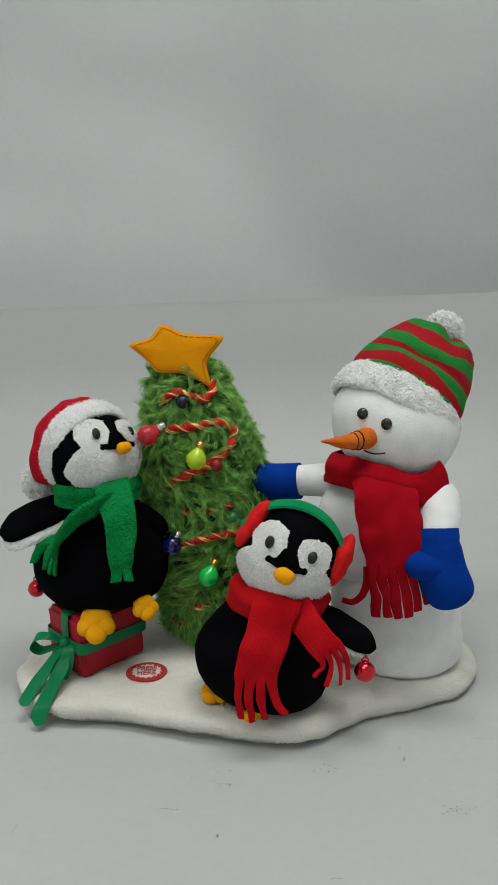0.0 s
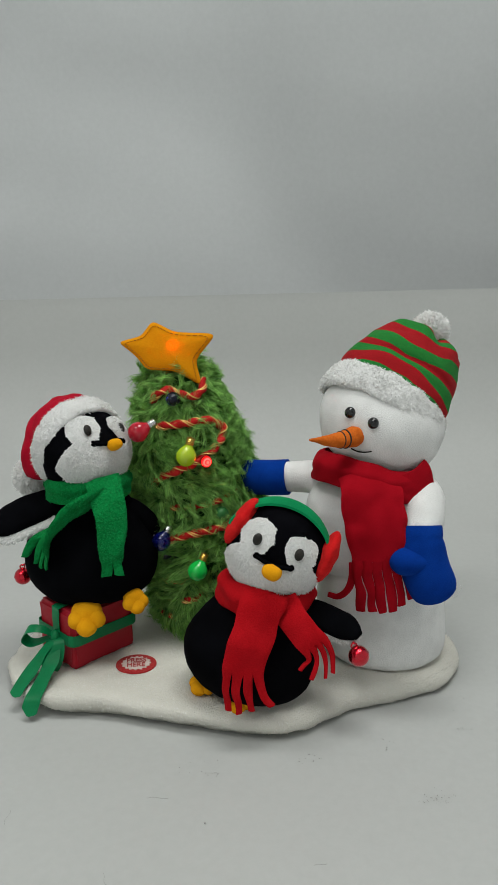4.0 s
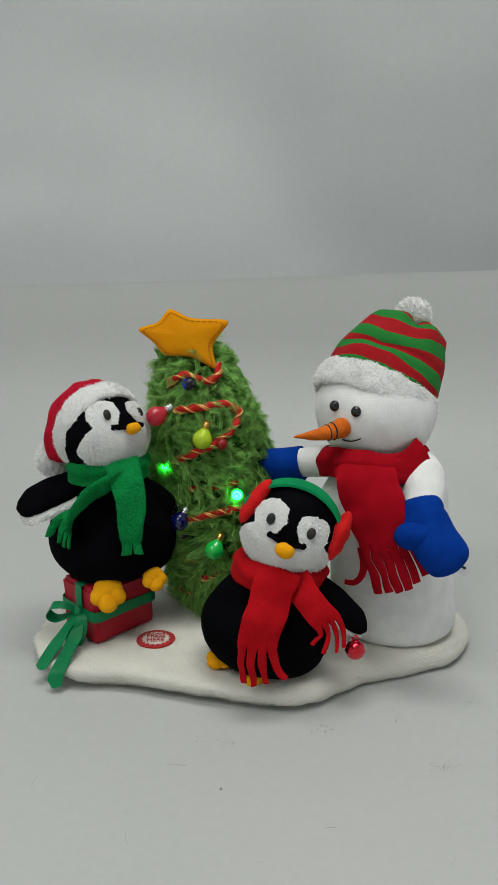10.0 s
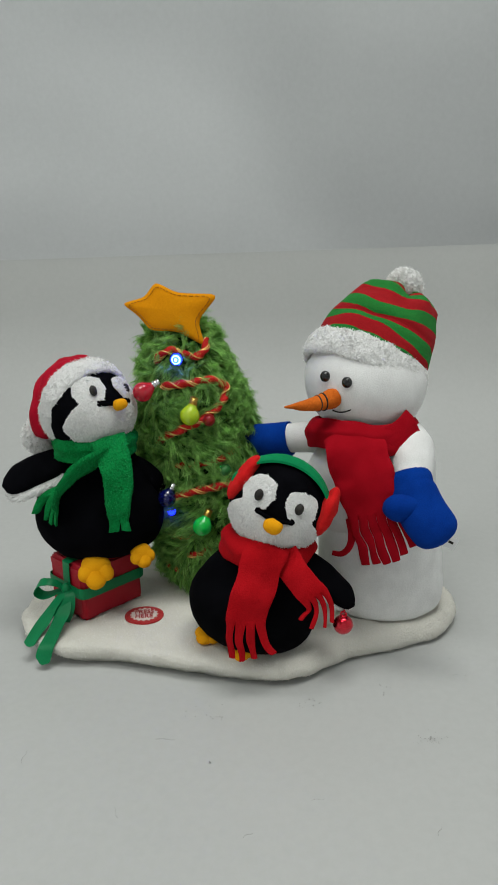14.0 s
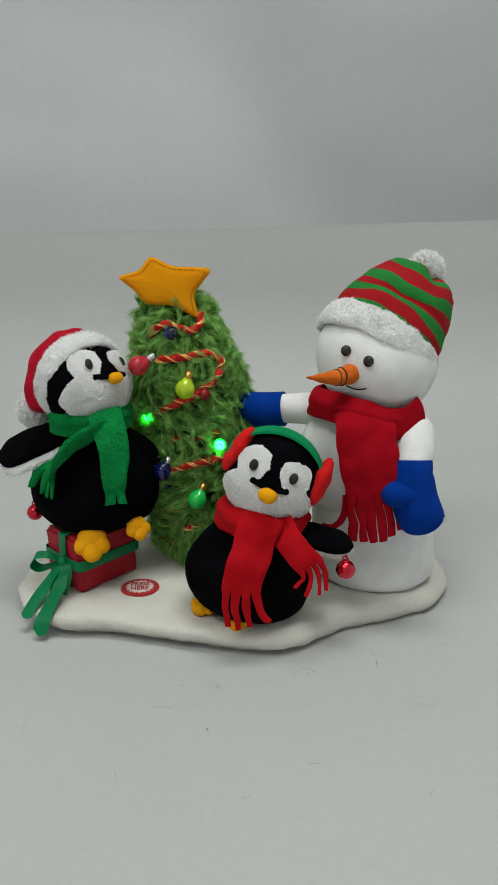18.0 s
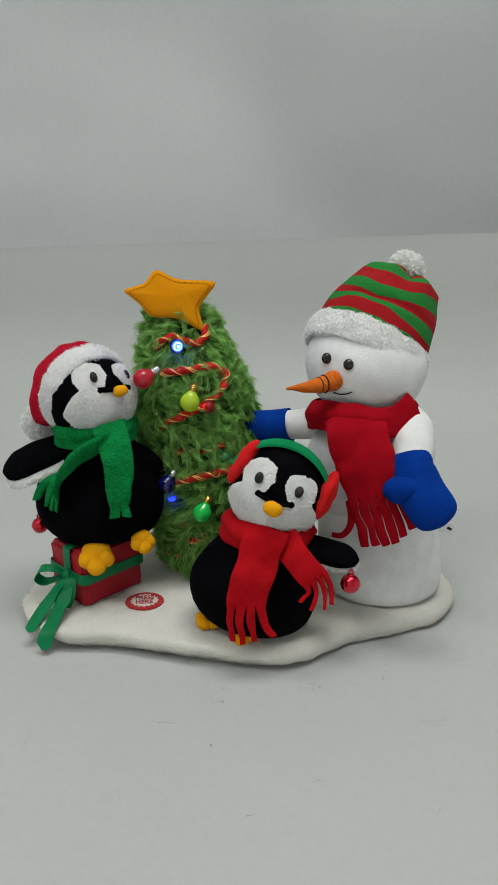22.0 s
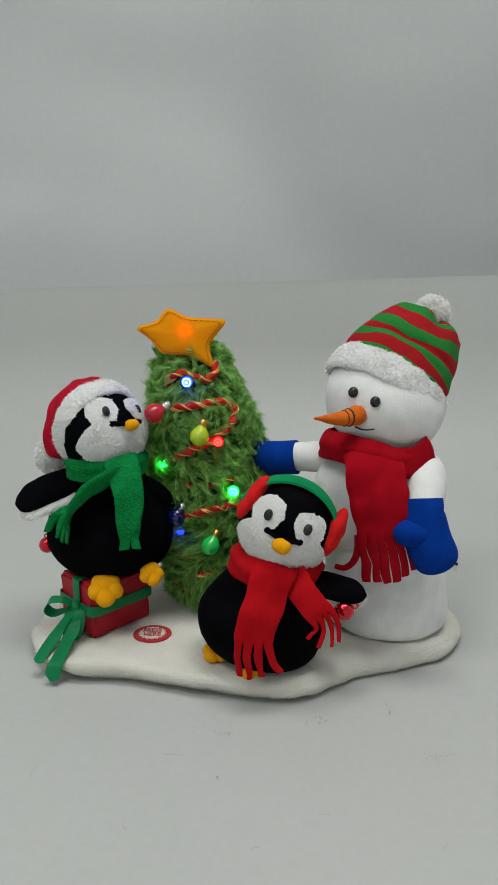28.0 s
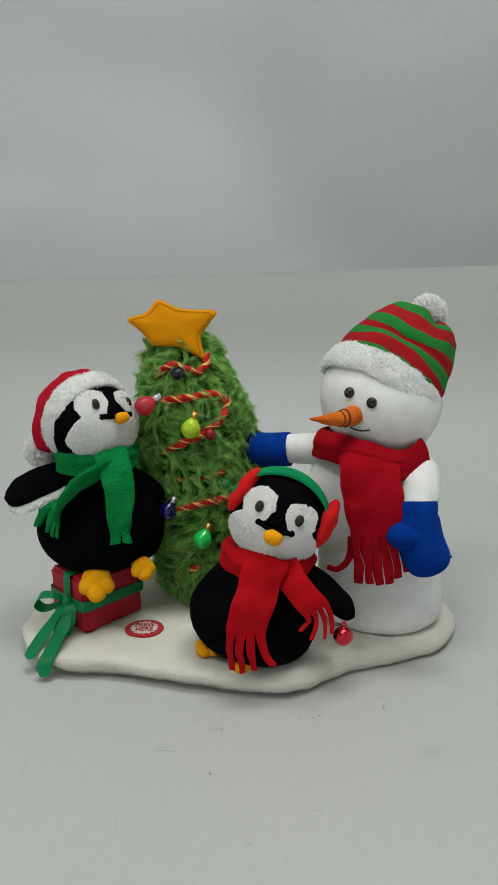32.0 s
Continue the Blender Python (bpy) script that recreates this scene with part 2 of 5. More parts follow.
def grid_mesh(rows, closed_u=True, cap=True):
    """A skin over rows of points; rows follow each other, points run round."""
    bm = bmesh.new()
    vs = [[bm.verts.new(p) for p in row] for row in rows]
    n = len(rows[0])
    for a, b in zip(vs[:-1], vs[1:]):
        for i in range(n if closed_u else n - 1):
            j = (i + 1) % n
            bm.faces.new((a[i], a[j], b[j], b[i]))
    if cap and closed_u:
        bm.faces.new(vs[0][::-1])
        bm.faces.new(vs[-1])
    bmesh.ops.recalc_face_normals(bm, faces=bm.faces)
    return bm


def lump(bm, amp, freq, seed=0.0):
    bm.normal_update()
    off = Vector((seed, seed * 1.7, -seed))
    moved = [(v, v.normal * amp * noise.noise(v.co * freq + off)) for v in bm.verts]
    for v, d in moved:
        v.co += d
    return bm


def ripple(bm, amp, freq, seed=0.0):
    """Soft unevenness that carries both sides of a cloth together."""
    off = Vector((seed, 3.1 * seed, -seed))
    for v in bm.verts:
        v.co += noise.noise_vector(v.co * freq + off) * amp
    return bm


def tufts(bm, amp=0.00042):
    """Short fleece tufts as relief."""
    lump(bm, amp, 520, 4.0)
    return lump(bm, amp * 0.7, 1200, 9.0)


def ball(c, radii, turn=None, u=48, v=32, amp=0.0, freq=60.0, seed=0.0, power=1.0):
    """A ball or squashed ball; power below 1 makes it boxier."""
    bm = bmesh.new()
    bmesh.ops.create_uvsphere(bm, u_segments=u, v_segments=v, radius=1.0)
    for w in bm.verts:
        if power != 1.0:
            w.co = Vector([math.copysign(abs(q) ** power, q) for q in w.co])
        w.co = Vector((w.co.x * radii[0], w.co.y * radii[1], w.co.z * radii[2]))
        if turn is not None:
            w.co = turn @ w.co
        w.co += Vector(c)
    if amp:
        lump(bm, amp, freq, seed)
    bm.normal_update()
    return bm


def spline(pts, n):
    """n points along a smooth line through pts."""
    p = [Vector(q) for q in pts]
    p = [2 * p[0] - p[1], *p, 2 * p[-1] - p[-2]]
    out = []
    m = len(p) - 3
    for i in range(n):
        s = min(i / (n - 1) * m, m - 1e-9)
        k, f = int(s), s - int(s)
        a, b, c, d = p[k : k + 4]
        out.append(0.5 * ((2 * b) + (c - a) * f + (2 * a - 5 * b + 4 * c - d) * f * f + (3 * b - a - 3 * c + d) * f**3))
    return out


def frames(line, closed=False):
    """Tangent, side and up along a line, carried without twist."""
    n = len(line)
    out, side = [], None
    for i in range(n):
        a = line[(i - 1) % n] if closed or i else line[0]
        b = line[(i + 1) % n] if closed or i < n - 1 else line[-1]
        t = (b - a).normalized()
        if side is None:
            side = t.cross(Vector((0, 0, 1)))
            if side.length < 0.1:
                side = t.cross(Vector((0, 1, 0)))
        side = (side - t * side.dot(t)).normalized()
        out.append((t, side, side.cross(t)))
    return out


def tube(line, radius, n=12, lobes=0, twist=0.0, depth=0.0, flat=1.0):
    """A tube along a line; radius a number or a function of 0..1; lobes and twist make a laid cord."""
    rows = []
    dist = 0.0
    for i, (p, (t, s, u)) in enumerate(zip(line, frames(line))):
        if i:
            dist += (line[i] - line[i - 1]).length
        r = radius(i / (len(line) - 1)) if callable(radius) else radius
        row = []
        for k in range(n):
            a = 2 * math.pi * k / n
            q = r * (1 + depth * math.cos(lobes * a + twist * dist)) if lobes else r
            row.append(p + s * math.cos(a) * q + u * math.sin(a) * q * flat)
        rows.append(row)
    return grid_mesh(rows)


def ring(c, turn, rx, ry, r, n=64, m=16, flat=1.0, start=0.0, sweep=360.0, wav=0.0):
    """A thick ring (or a piece of one) about c, lying in turn's xy plane."""
    rows = []
    full = abs(sweep) >= 360
    for i in range(n + (0 if full else 1)):
        a = radians(start + sweep * i / n)
        d = Vector((math.cos(a) * rx, math.sin(a) * ry, wav * math.sin(3 * a)))
        o = Vector((math.cos(a), math.sin(a), 0))
        rows.append([Vector(c) + turn @ (d + o * math.cos(b) * r + Vector((0, 0, 1)) * math.sin(b) * r * flat) for b in [2 * math.pi * k / m for k in range(m)]])
    if full:
        rows.append(rows[0])
        bm = grid_mesh(rows, True, False)
        bmesh.ops.remove_doubles(bm, verts=bm.verts, dist=1e-7)
        bmesh.ops.recalc_face_normals(bm, faces=bm.faces)
        return bm
    return grid_mesh(rows)


def strip(line, across, widths, thick=0.002, steps=6, sag=0.0):
    """A band of cloth: a line, the direction across it (one, or one a point) and its widths."""
    n = len(line)
    dirs = across if isinstance(across, list) else [across] * n
    rows = []
    for i, p in enumerate(line):
        t = (line[min(i + 1, n - 1)] - line[max(i - 1, 0)]).normalized()
        a = Vector(dirs[i])
        a = (a - t * a.dot(t)).normalized()
        nn = t.cross(a).normalized()
        w = widths(i / (n - 1)) if callable(widths) else widths
        top, low = [], []
        for k in range(steps + 1):
            f = k / steps - 0.5
            q = p + a * (w * f) + nn * (sag * (0.25 - f * f) * 4)
            e = thick * 0.5 * (1 if 0 < k < steps else 0.55)
            top.append(q + nn * e)
            low.append(q - nn * e)
        rows.append(top + low[::-1])
    return grid_mesh(rows)


def join(*bms):
    """One bmesh out of several."""
    out = bmesh.new()
    for b in bms:
        me = bpy.data.meshes.new("piece")
        b.to_mesh(me)
        b.free()
        out.from_mesh(me)
        bpy.data.meshes.remove(me)
    return out


def pile(name, bm, count, length, width, material, parent, droop=0.3, jitter=0.5, seed=1, keep=None, label="", bend=0.5, comb=(0, 0, -1), swirl=0.0, swirl_size=300.0, lock=0, rise=0.5):
    """Strands standing on the skin bm, all in one mesh."""
    rng = np.random.default_rng(seed)
    tris = bm.calc_loop_triangles()
    P = np.array([[l.vert.co[:] for l in t] for t in tris])
    N = np.array([t[0].face.normal[:] for t in tris])
    VN = np.array([[l.vert.normal[:] for l in t] for t in tris])
    A = np.linalg.norm(np.cross(P[:, 1] - P[:, 0], P[:, 2] - P[:, 0]), axis=1)
    each = max(lock, 1)
    idx = np.repeat(rng.choice(len(A), count // each, p=A / A.sum()), each)
    u, v = np.repeat(rng.random(count // each), each), np.repeat(rng.random(count // each), each)
    f = u + v > 1
    u[f], v[f] = 1 - u[f], 1 - v[f]
    w3 = np.stack([1 - u - v, u, v], 1)[:, :, None]
    p = (P[idx] * w3).sum(1)
    nn = (VN[idx] * w3).sum(1)
    nn /= np.linalg.norm(nn, axis=1, keepdims=True) + 1e-9
    if keep is not None:
        k = keep(p.T)
        p, nn = p[k], nn[k]
    n = len(p) // each * each
    p, nn = p[:n], nn[:n]
    d = rise * nn + droop * np.array(comb) + jitter * np.repeat(rng.normal(0, 0.6, (n // each, 3)), each, 0)
    if swirl:
        k = rng.normal(0, 1, (6, 3)) * swirl_size
        ph, am = rng.random((6, 3)) * 6.3, rng.normal(0, 1, (6, 3))
        d = d + swirl * sum(am[i] * np.sin((p @ k[i])[:, None] + ph[i]) for i in range(6)) / 2.4
    d /= np.linalg.norm(d, axis=1, keepdims=True)
    if lock:
        # strands of one lock stand apart at the root and meet towards the tip
        off = rng.normal(0, 1, (n, 3)) * length * 0.13
        p = p + off - nn * (off * nn).sum(1, keepdims=True)
        d = d - 0.55 * off / length + rng.normal(0, 0.10, (n, 3))
        d /= np.linalg.norm(d, axis=1, keepdims=True)
    side = np.cross(d, 1.6 * nn + rng.normal(0, 0.5, (n, 3)))
    side /= np.linalg.norm(side, axis=1, keepdims=True) + 1e-9
    side *= np.sign((np.cross(side, d) * nn).sum(1, keepdims=True) + 1e-6)
    ln = length * (0.55 + 0.7 * rng.random((n, 1)))
    d2 = d + bend * np.array(comb) * 0.8 + (np.repeat(rng.normal(0, 0.45, (n // each, 3)), each, 0) + rng.normal(0, 0.12, (n, 3)) if lock else rng.normal(0, 0.35, (n, 3))) * bend
    d2 /= np.linalg.norm(d2, axis=1, keepdims=True)
    w = width * (0.7 + 0.6 * rng.random((n, 1)))
    a, b = p - side * w / 2, p + side * w / 2
    m = p + d * ln * 0.55
    c, e = m - side * w * 0.4, m + side * w * 0.4
    tip = m + d2 * ln * 0.5
    o = np.array(ORG[parent][:])
    verts = np.stack([a, b, e, c, tip], 1).reshape(-1, 3) - o
    base = np.arange(n)[:, None] * 5
    me = bpy.data.meshes.new(name)
    me.vertices.add(5 * n)
    me.vertices.foreach_set("co", verts.ravel())
    loops = np.concatenate([base + [0, 1, 2, 3], base + [3, 2, 4]], 1).ravel()
    me.loops.add(7 * n)
    me.loops.foreach_set("vertex_index", loops.astype(np.int32))
    me.polygons.add(2 * n)
    starts = (np.arange(n)[:, None] * 7 + [0, 4]).ravel()
    me.polygons.foreach_set("loop_start", starts.astype(np.int32))
    me.update(calc_edges=True)
    me.validate()
    me.materials.append(material)
    ob = new(name, me)
    ob.parent = parent
    ORG[ob] = ORG[parent]
    return tagged(ob, label, kind="stuff")


def shag(name, bm, locks, per, length, width, material, parent, seed=1, keep=None):
    """Long curling fur in locks: each lock bends over and turns aside, its strands close together."""
    rng = np.random.default_rng(seed)
    tris = bm.calc_loop_triangles()
    P = np.array([[l.vert.co[:] for l in t] for t in tris])
    VN = np.array([[l.vert.normal[:] for l in t] for t in tris])
    A = np.linalg.norm(np.cross(P[:, 1] - P[:, 0], P[:, 2] - P[:, 0]), axis=1)
    idx = rng.choice(len(A), locks, p=A / A.sum())
    w3 = rng.dirichlet((1, 1, 1), locks)[:, :, None]
    p, nn = (P[idx] * w3).sum(1), (VN[idx] * w3).sum(1)
    if keep is not None:
        k = keep(p.T)
        p, nn = p[k], nn[k]
    unit = lambda q: q / (np.linalg.norm(q, axis=-1, keepdims=True) + 1e-9)
    nn = unit(nn)
    n = len(p)
    # which way the nap lies: a slow swirl, a little chance, and its own weight
    k, ph, am = rng.normal(0, 1, (7, 3)) * 85, rng.random((7, 3)) * 6.3, rng.normal(0, 1, (7, 3))
    lie = sum(am[i] * np.sin((p @ k[i])[:, None] + ph[i]) for i in range(7)) / 2.0 + rng.normal(0, 0.45, (n, 3)) + np.array((0, 0, -0.35))
    lie = unit(lie - nn * (lie * nn).sum(1, keepdims=True))
    turn = rng.normal(0, 1.0, (n, 1))
    size = length * (0.6 + 0.75 * rng.random((n, 1)))
    cross = np.cross(nn, lie)
    rise = 0.75 + 0.5 * rng.random((n, 1))
    line, tang = [p - nn * 0.001], []
    for j in range(3):
        f = (j + 0.5) / 3
        d = unit(nn * rise * (1.15 - 0.95 * f) + lie * np.cos(turn * f) * (0.35 + 0.9 * f) + cross * np.sin(turn * f) * (0.35 + 0.9 * f) + np.array((0, 0, -0.35)) * f)
        tang.append(d)
        line.append(line[-1] + d * size / 3)
    off = rng.normal(0, 1, (n, per, 3)) * 0.0013
    wild = rng.normal(0, 1, (n, per, 3)) * 0.0011
    long = 0.75 + 0.4 * rng.random((n, per, 1))
    pts = []
    for j, s in enumerate((0.0, 0.36, 0.70, 1.0)):
        q = p[:, None] + (line[j] - p)[:, None] * (long if j else 1.0)
        pts.append((q + off * (1 - 0.45 * s) + wild * s * s).reshape(-1, 3))
    m = n * per
    d0 = np.repeat(tang[1], per, 0)
    N = np.repeat(nn, per, 0)
    side = unit(np.cross(d0, rng.normal(0, 1, (m, 3))))
    side *= np.sign((np.cross(side, d0) * N).sum(1, keepdims=True) + 1e-6)
    w = width * (0.7 + 0.6 * rng.random((m, 1))) * 0.5
    o = np.array(ORG[parent][:])
    verts = np.stack([pts[0] - side * w, pts[0] + side * w, pts[1] - side * w, pts[1] + side * w, pts[2] - side * w * 0.7, pts[2] + side * w * 0.7, pts[3]], 1).reshape(-1, 3) - o
    base = np.arange(m)[:, None] * 7
    me = bpy.data.meshes.new(name)
    me.vertices.add(7 * m)
    me.vertices.foreach_set("co", verts.ravel())
    me.loops.add(11 * m)
    me.loops.foreach_set("vertex_index", np.concatenate([base + [0, 1, 3, 2], base + [2, 3, 5, 4], base + [4, 5, 6]], 1).ravel().astype(np.int32))
    me.polygons.add(3 * m)
    me.polygons.foreach_set("loop_start", (np.arange(m)[:, None] * 11 + [0, 4, 8]).ravel().astype(np.int32))
    me.update(calc_edges=True)
    me.validate()
    me.materials.append(material)
    ob = new(name, me)
    ob.parent = parent
    ORG[ob] = ORG[parent]
    return tagged(ob, kind="stuff")


def plush(name, bm, material, parent, nap, count, length, width, label="", origin=None, over=None, strands=None, seed=5, **lay):
    """A part with a short nap of strands standing on it; over is what carries the nap."""
    bm.normal_update()
    skin = bm.copy()
    ob = part(name, bm, material, parent, label, origin=origin)
    lay = {"droop": 0.25, "jitter": 0.8, "bend": 0.6, "lock": 4, **lay}
    pile(nap, skin, count, length, width, strands or WHITE_HAIR, over or ob, seed=seed, **lay)
    skin.free()
    return ob


def neck_band(c, turn, rx, ry, width, thick, sag=0.002, flare=0.0, wave=0.001, n=80, seed=1.0):
    """A flat scarf turn round a neck, closed behind."""
    line, dirs = [], []
    for i in range(n + 1):
        a = radians(90 + 360 * i / n)
        out = Vector((math.cos(a), math.sin(a), 0))
        line.append(Vector(c) + turn @ Vector((math.cos(a) * rx, math.sin(a) * ry, wave * math.sin(3 * a + seed))))
        dirs.append(turn @ (Vector((0, 0, 1)) - out * flare))
    bm = strip(line, dirs, width, thick, 10, sag)
    for v in bm.verts:
        # soft lengthwise pleats
        h = (turn.transposed() @ (v.co - Vector(c))).z / width
        v.co += (turn @ Vector((*(turn.transposed() @ (v.co - Vector(c))).xy, 0))).normalized() * 0.0009 * math.sin(9.0 * h + 2.0 * noise.noise(v.co * 45))
    return ripple(bm, 0.0016, 60, seed)


def scarf_tail(t, pts, across, widths, thick, split, fingers, material, label, n=48, sag=0.001, amp=0.002, gap=0.10, nap=None):
    """A hanging scarf end, cut into fringes from split onwards; fingers hold sideways curl, lift and length of each."""
    line = spline(pts, n)
    axes = []
    for i, p in enumerate(line):
        d = (line[min(i + 1, n - 1)] - line[max(i - 1, 0)]).normalized()
        a = Vector(across)
        a = (a - d * a.dot(d)).normalized()
        axes.append((p, a, d.cross(a).normalized(), widths(i / (n - 1))))

    def skin(i0, i1, f0, f1, steps, shape=None):
        rows = []
        for i in range(i0, i1):
            p, a, up, w = axes[i]
            s = max(0.0, (i - split) / (n - 1 - split))
            lo, hi, curl, lift = f0, f1, 0.0, 0.0
            if shape:
                g = gap * (f1 - f0) * min(1.0, s * 5) * (0.6 + 1.1 * s)
                lo, hi, curl, lift = f0 + g, f1 - g, shape[0] * s * s, shape[1] * s * s
            top, low = [], []
            for k in range(steps + 1):
                f = lo + (hi - lo) * k / steps
                q = p + a * (w * f + curl) + up * (sag * (0.25 - f * f) * 4 + lift)
                e = thick * 0.5 * (1 if 0 < k < steps else 0.6)
                top.append(q + up * e)
                low.append(q - up * e)
            rows.append(top + low[::-1])
        return ripple(grid_mesh(rows), amp, 70, 1.0)

    cloth_end = skin(0, split + 1, -0.5, 0.5, 12)
    cloth_end.normal_update()
    own = cloth_end.copy()
    ob = part("scarf_tail", cloth_end, material, t, label)
    if nap:
        pile("scarf_nap", own, 9000, 0.0008, 0.00045, nap, ob, droop=0.25, jitter=0.8, bend=0.6, lock=4)
    own.free()
    k = len(fingers)
    for i, shape in enumerate(fingers):
        end = split + int((n - split) * shape[2])
        part("fringe", skin(split, min(n, end), -0.5 + i / k, -0.5 + (i + 1) / k, 4, shape), material, ob)
    return ob


def turn_to(yaw, pitch=0.0, roll=0.0):
    """A frame whose -y looks ahead: yaw to the side of +x, pitch up, roll clockwise as seen from the front."""
    return (Matrix.Rotation(radians(yaw), 3, "Z") @ Matrix.Rotation(radians(-pitch), 3, "X") @ Matrix.Rotation(radians(roll), 3, "Y"))


# ---- the setting ----


def setting():
    # table with a white top, its far edge under the backdrop paper
    bm = bmesh.new()
    bmesh.ops.create_cube(bm, size=1.0)
    for v in bm.verts:
        v.co = Vector((v.co.x * 2.0, v.co.y * 1.7 - 0.03, v.co.z * 0.03 - 0.015))
    bmesh.ops.bevel(bm, geom=list(bm.edges), offset=0.003, segments=2, affect="EDGES")
    me = bpy.data.meshes.new("tabletop")
    bm.to_mesh(me)
    bm.free()
    me.materials.append(TABLE_WHITE)
    tagged(new("tabletop", me), "smooth white tabletop with faint scuffs and crumbs", "table", kind="structure")
    # paper sheet that runs along the table and curls up behind, its upper edge showing against the wall
    prof = [(-0.84 + 1.20 * i / 24, 0.0012) for i in range(24)]
    prof += [(0.36 + 0.2335 * math.sin(a), 0.0012 + 0.2420 * (1 - math.cos(a))) for a in [radians(80) * i / 20 for i in range(21)]]
    prof += [(0.59 + 0.0016 * i, 0.2012 + 0.1 * i / 8) for i in range(1, 9)]
    prof.insert(-1, (prof[-1][0], prof[-1][1] - 0.0005))
    front = len(prof)
    prof += [(y + 0.0007, z - (0.0007 if z < 0.1 else 0.0)) for y, z in prof[::-1]]
    rows = []
    for y, z in prof:
        row = []
        for j in range(49):
            x = -0.95 + 1.9 * j / 48
            k = (0.2866 + 0.031 * x) / 0.3012
            wave = 0.004 * noise.noise(Vector((x * 3, z * 4, 1.0))) if y > 0.37 else 0.0
            row.append(Vector((x, y + wave, z if z < 0.01 else z * k)))
        rows.append(row)
    bm = grid_mesh(rows, False)
    for k, f in enumerate(bm.faces):
        f.smooth = k // 48 != front - 1
    for e in bm.edges:
        e.smooth = e.calc_face_angle(0.0) < 0.8
    me = bpy.data.meshes.new("backdrop_sheet")
    bm.to_mesh(me)
    bm.free()
    me.materials.append(PAPER)
    tagged(new("backdrop_sheet", me), "white paper sheet curling up behind the toy", "backdrop", kind="structure")
    # wall sheet behind; its soft belly shapes in a bright lower-left patch
    rows = []
    for i in range(161):
        z = -0.75 + 3.2 * i / 160
        row = []
        for j in range(161):
            x = -2.0 + 4.0 * j / 160
            # border of the lit patch, put into the shape: leans back below, forward above
            edge = 0.60 - 0.34 / (1 + math.exp(-(x - 0.005) / 0.055))
            w = 0.055
            over = (z - edge) / w
            bend = w * (over if over > 30 else math.log1p(math.exp(over)))
            y = 0.83 + 0.16 * max(0.0, z - 0.2) - 0.29 * min(bend, 0.5) + 0.004 * noise.noise(Vector((x * 4, 0.3, z * 9)))
            row.append(Vector((x, y, z)))
        rows.append(row)
    bm = grid_mesh(rows, False)
    bmesh.ops.solidify(bm, geom=list(bm.faces), thickness=-0.06)
    for f in bm.faces:
        f.smooth = True
    me = bpy.data.meshes.new("wall_north")
    bm.to_mesh(me)
    bm.free()
    me.materials.append(WALL_PAINT)
    tagged(new("wall_north", me), "pale grey painted wall behind the table, bent to form its bright patch", "wall", kind="structure")
    # unseen room shell, added in a raised white to bounce fill light
    for name, c, s in (("wall_west", (-2.05, -0.9, 0.85), (0.1, 3.6, 3.2)), ("wall_east", (2.05, -0.9, 0.85), (0.1, 3.6, 3.2)), ("wall_south", (0, -2.75, 0.85), (4.2, 0.1, 3.2)), ("floor", (0, -0.9, -0.80), (4.2, 3.8, 0.1)), ("ceiling", (0, -0.9, 2.50), (4.2, 3.8, 0.1))):
        bm = bmesh.new()
        bmesh.ops.create_cube(bm, size=1.0)
        for v in bm.verts:
            v.co = Vector((v.co.x * s[0] + c[0], v.co.y * s[1] + c[1], v.co.z * s[2] + c[2]))
        me = bpy.data.meshes.new(name)
        bm.to_mesh(me)
        bm.free()
        me.materials.append(ROOM_BOUNCE)
        tagged(new(name, me), "unseen light-bouncing pale " + name.split("_")[0], name.split("_")[0], kind="structure")


setting()

# ---- snowy base ----
BASE_TOP = 0.02


def base_outline():
    """The wavy outline of the snowy base, all round."""
    pts = ((-0.186, 0.030), (-0.180, -0.004), (-0.163, -0.033), (-0.137, -0.048), (-0.095, -0.0485), (-0.050, -0.0575), (-0.010, -0.0660), (0.026, -0.0690), (0.055, -0.0590), (0.091, -0.030), (0.132, -0.013), (0.164, 0.005), (0.182, 0.034), (0.184, 0.072), (0.164, 0.115), (0.110, 0.140), (0.030, 0.150), (-0.060, 0.150), (-0.130, 0.130), (-0.172, 0.085))
    n = len(pts)
    loop = [Vector((*pts[i % n], 0)) for i in range(-1, n + 2)]
    out = []
    for i in range(n):
        a, b, c, d = loop[i : i + 4]
        for k in range(9):
            f = k / 9
            out.append(0.5 * ((2 * b) + (c - a) * f + (2 * a - 5 * b + 4 * c - d) * f * f + (3 * b - a - 3 * c + d) * f**3))
    return out


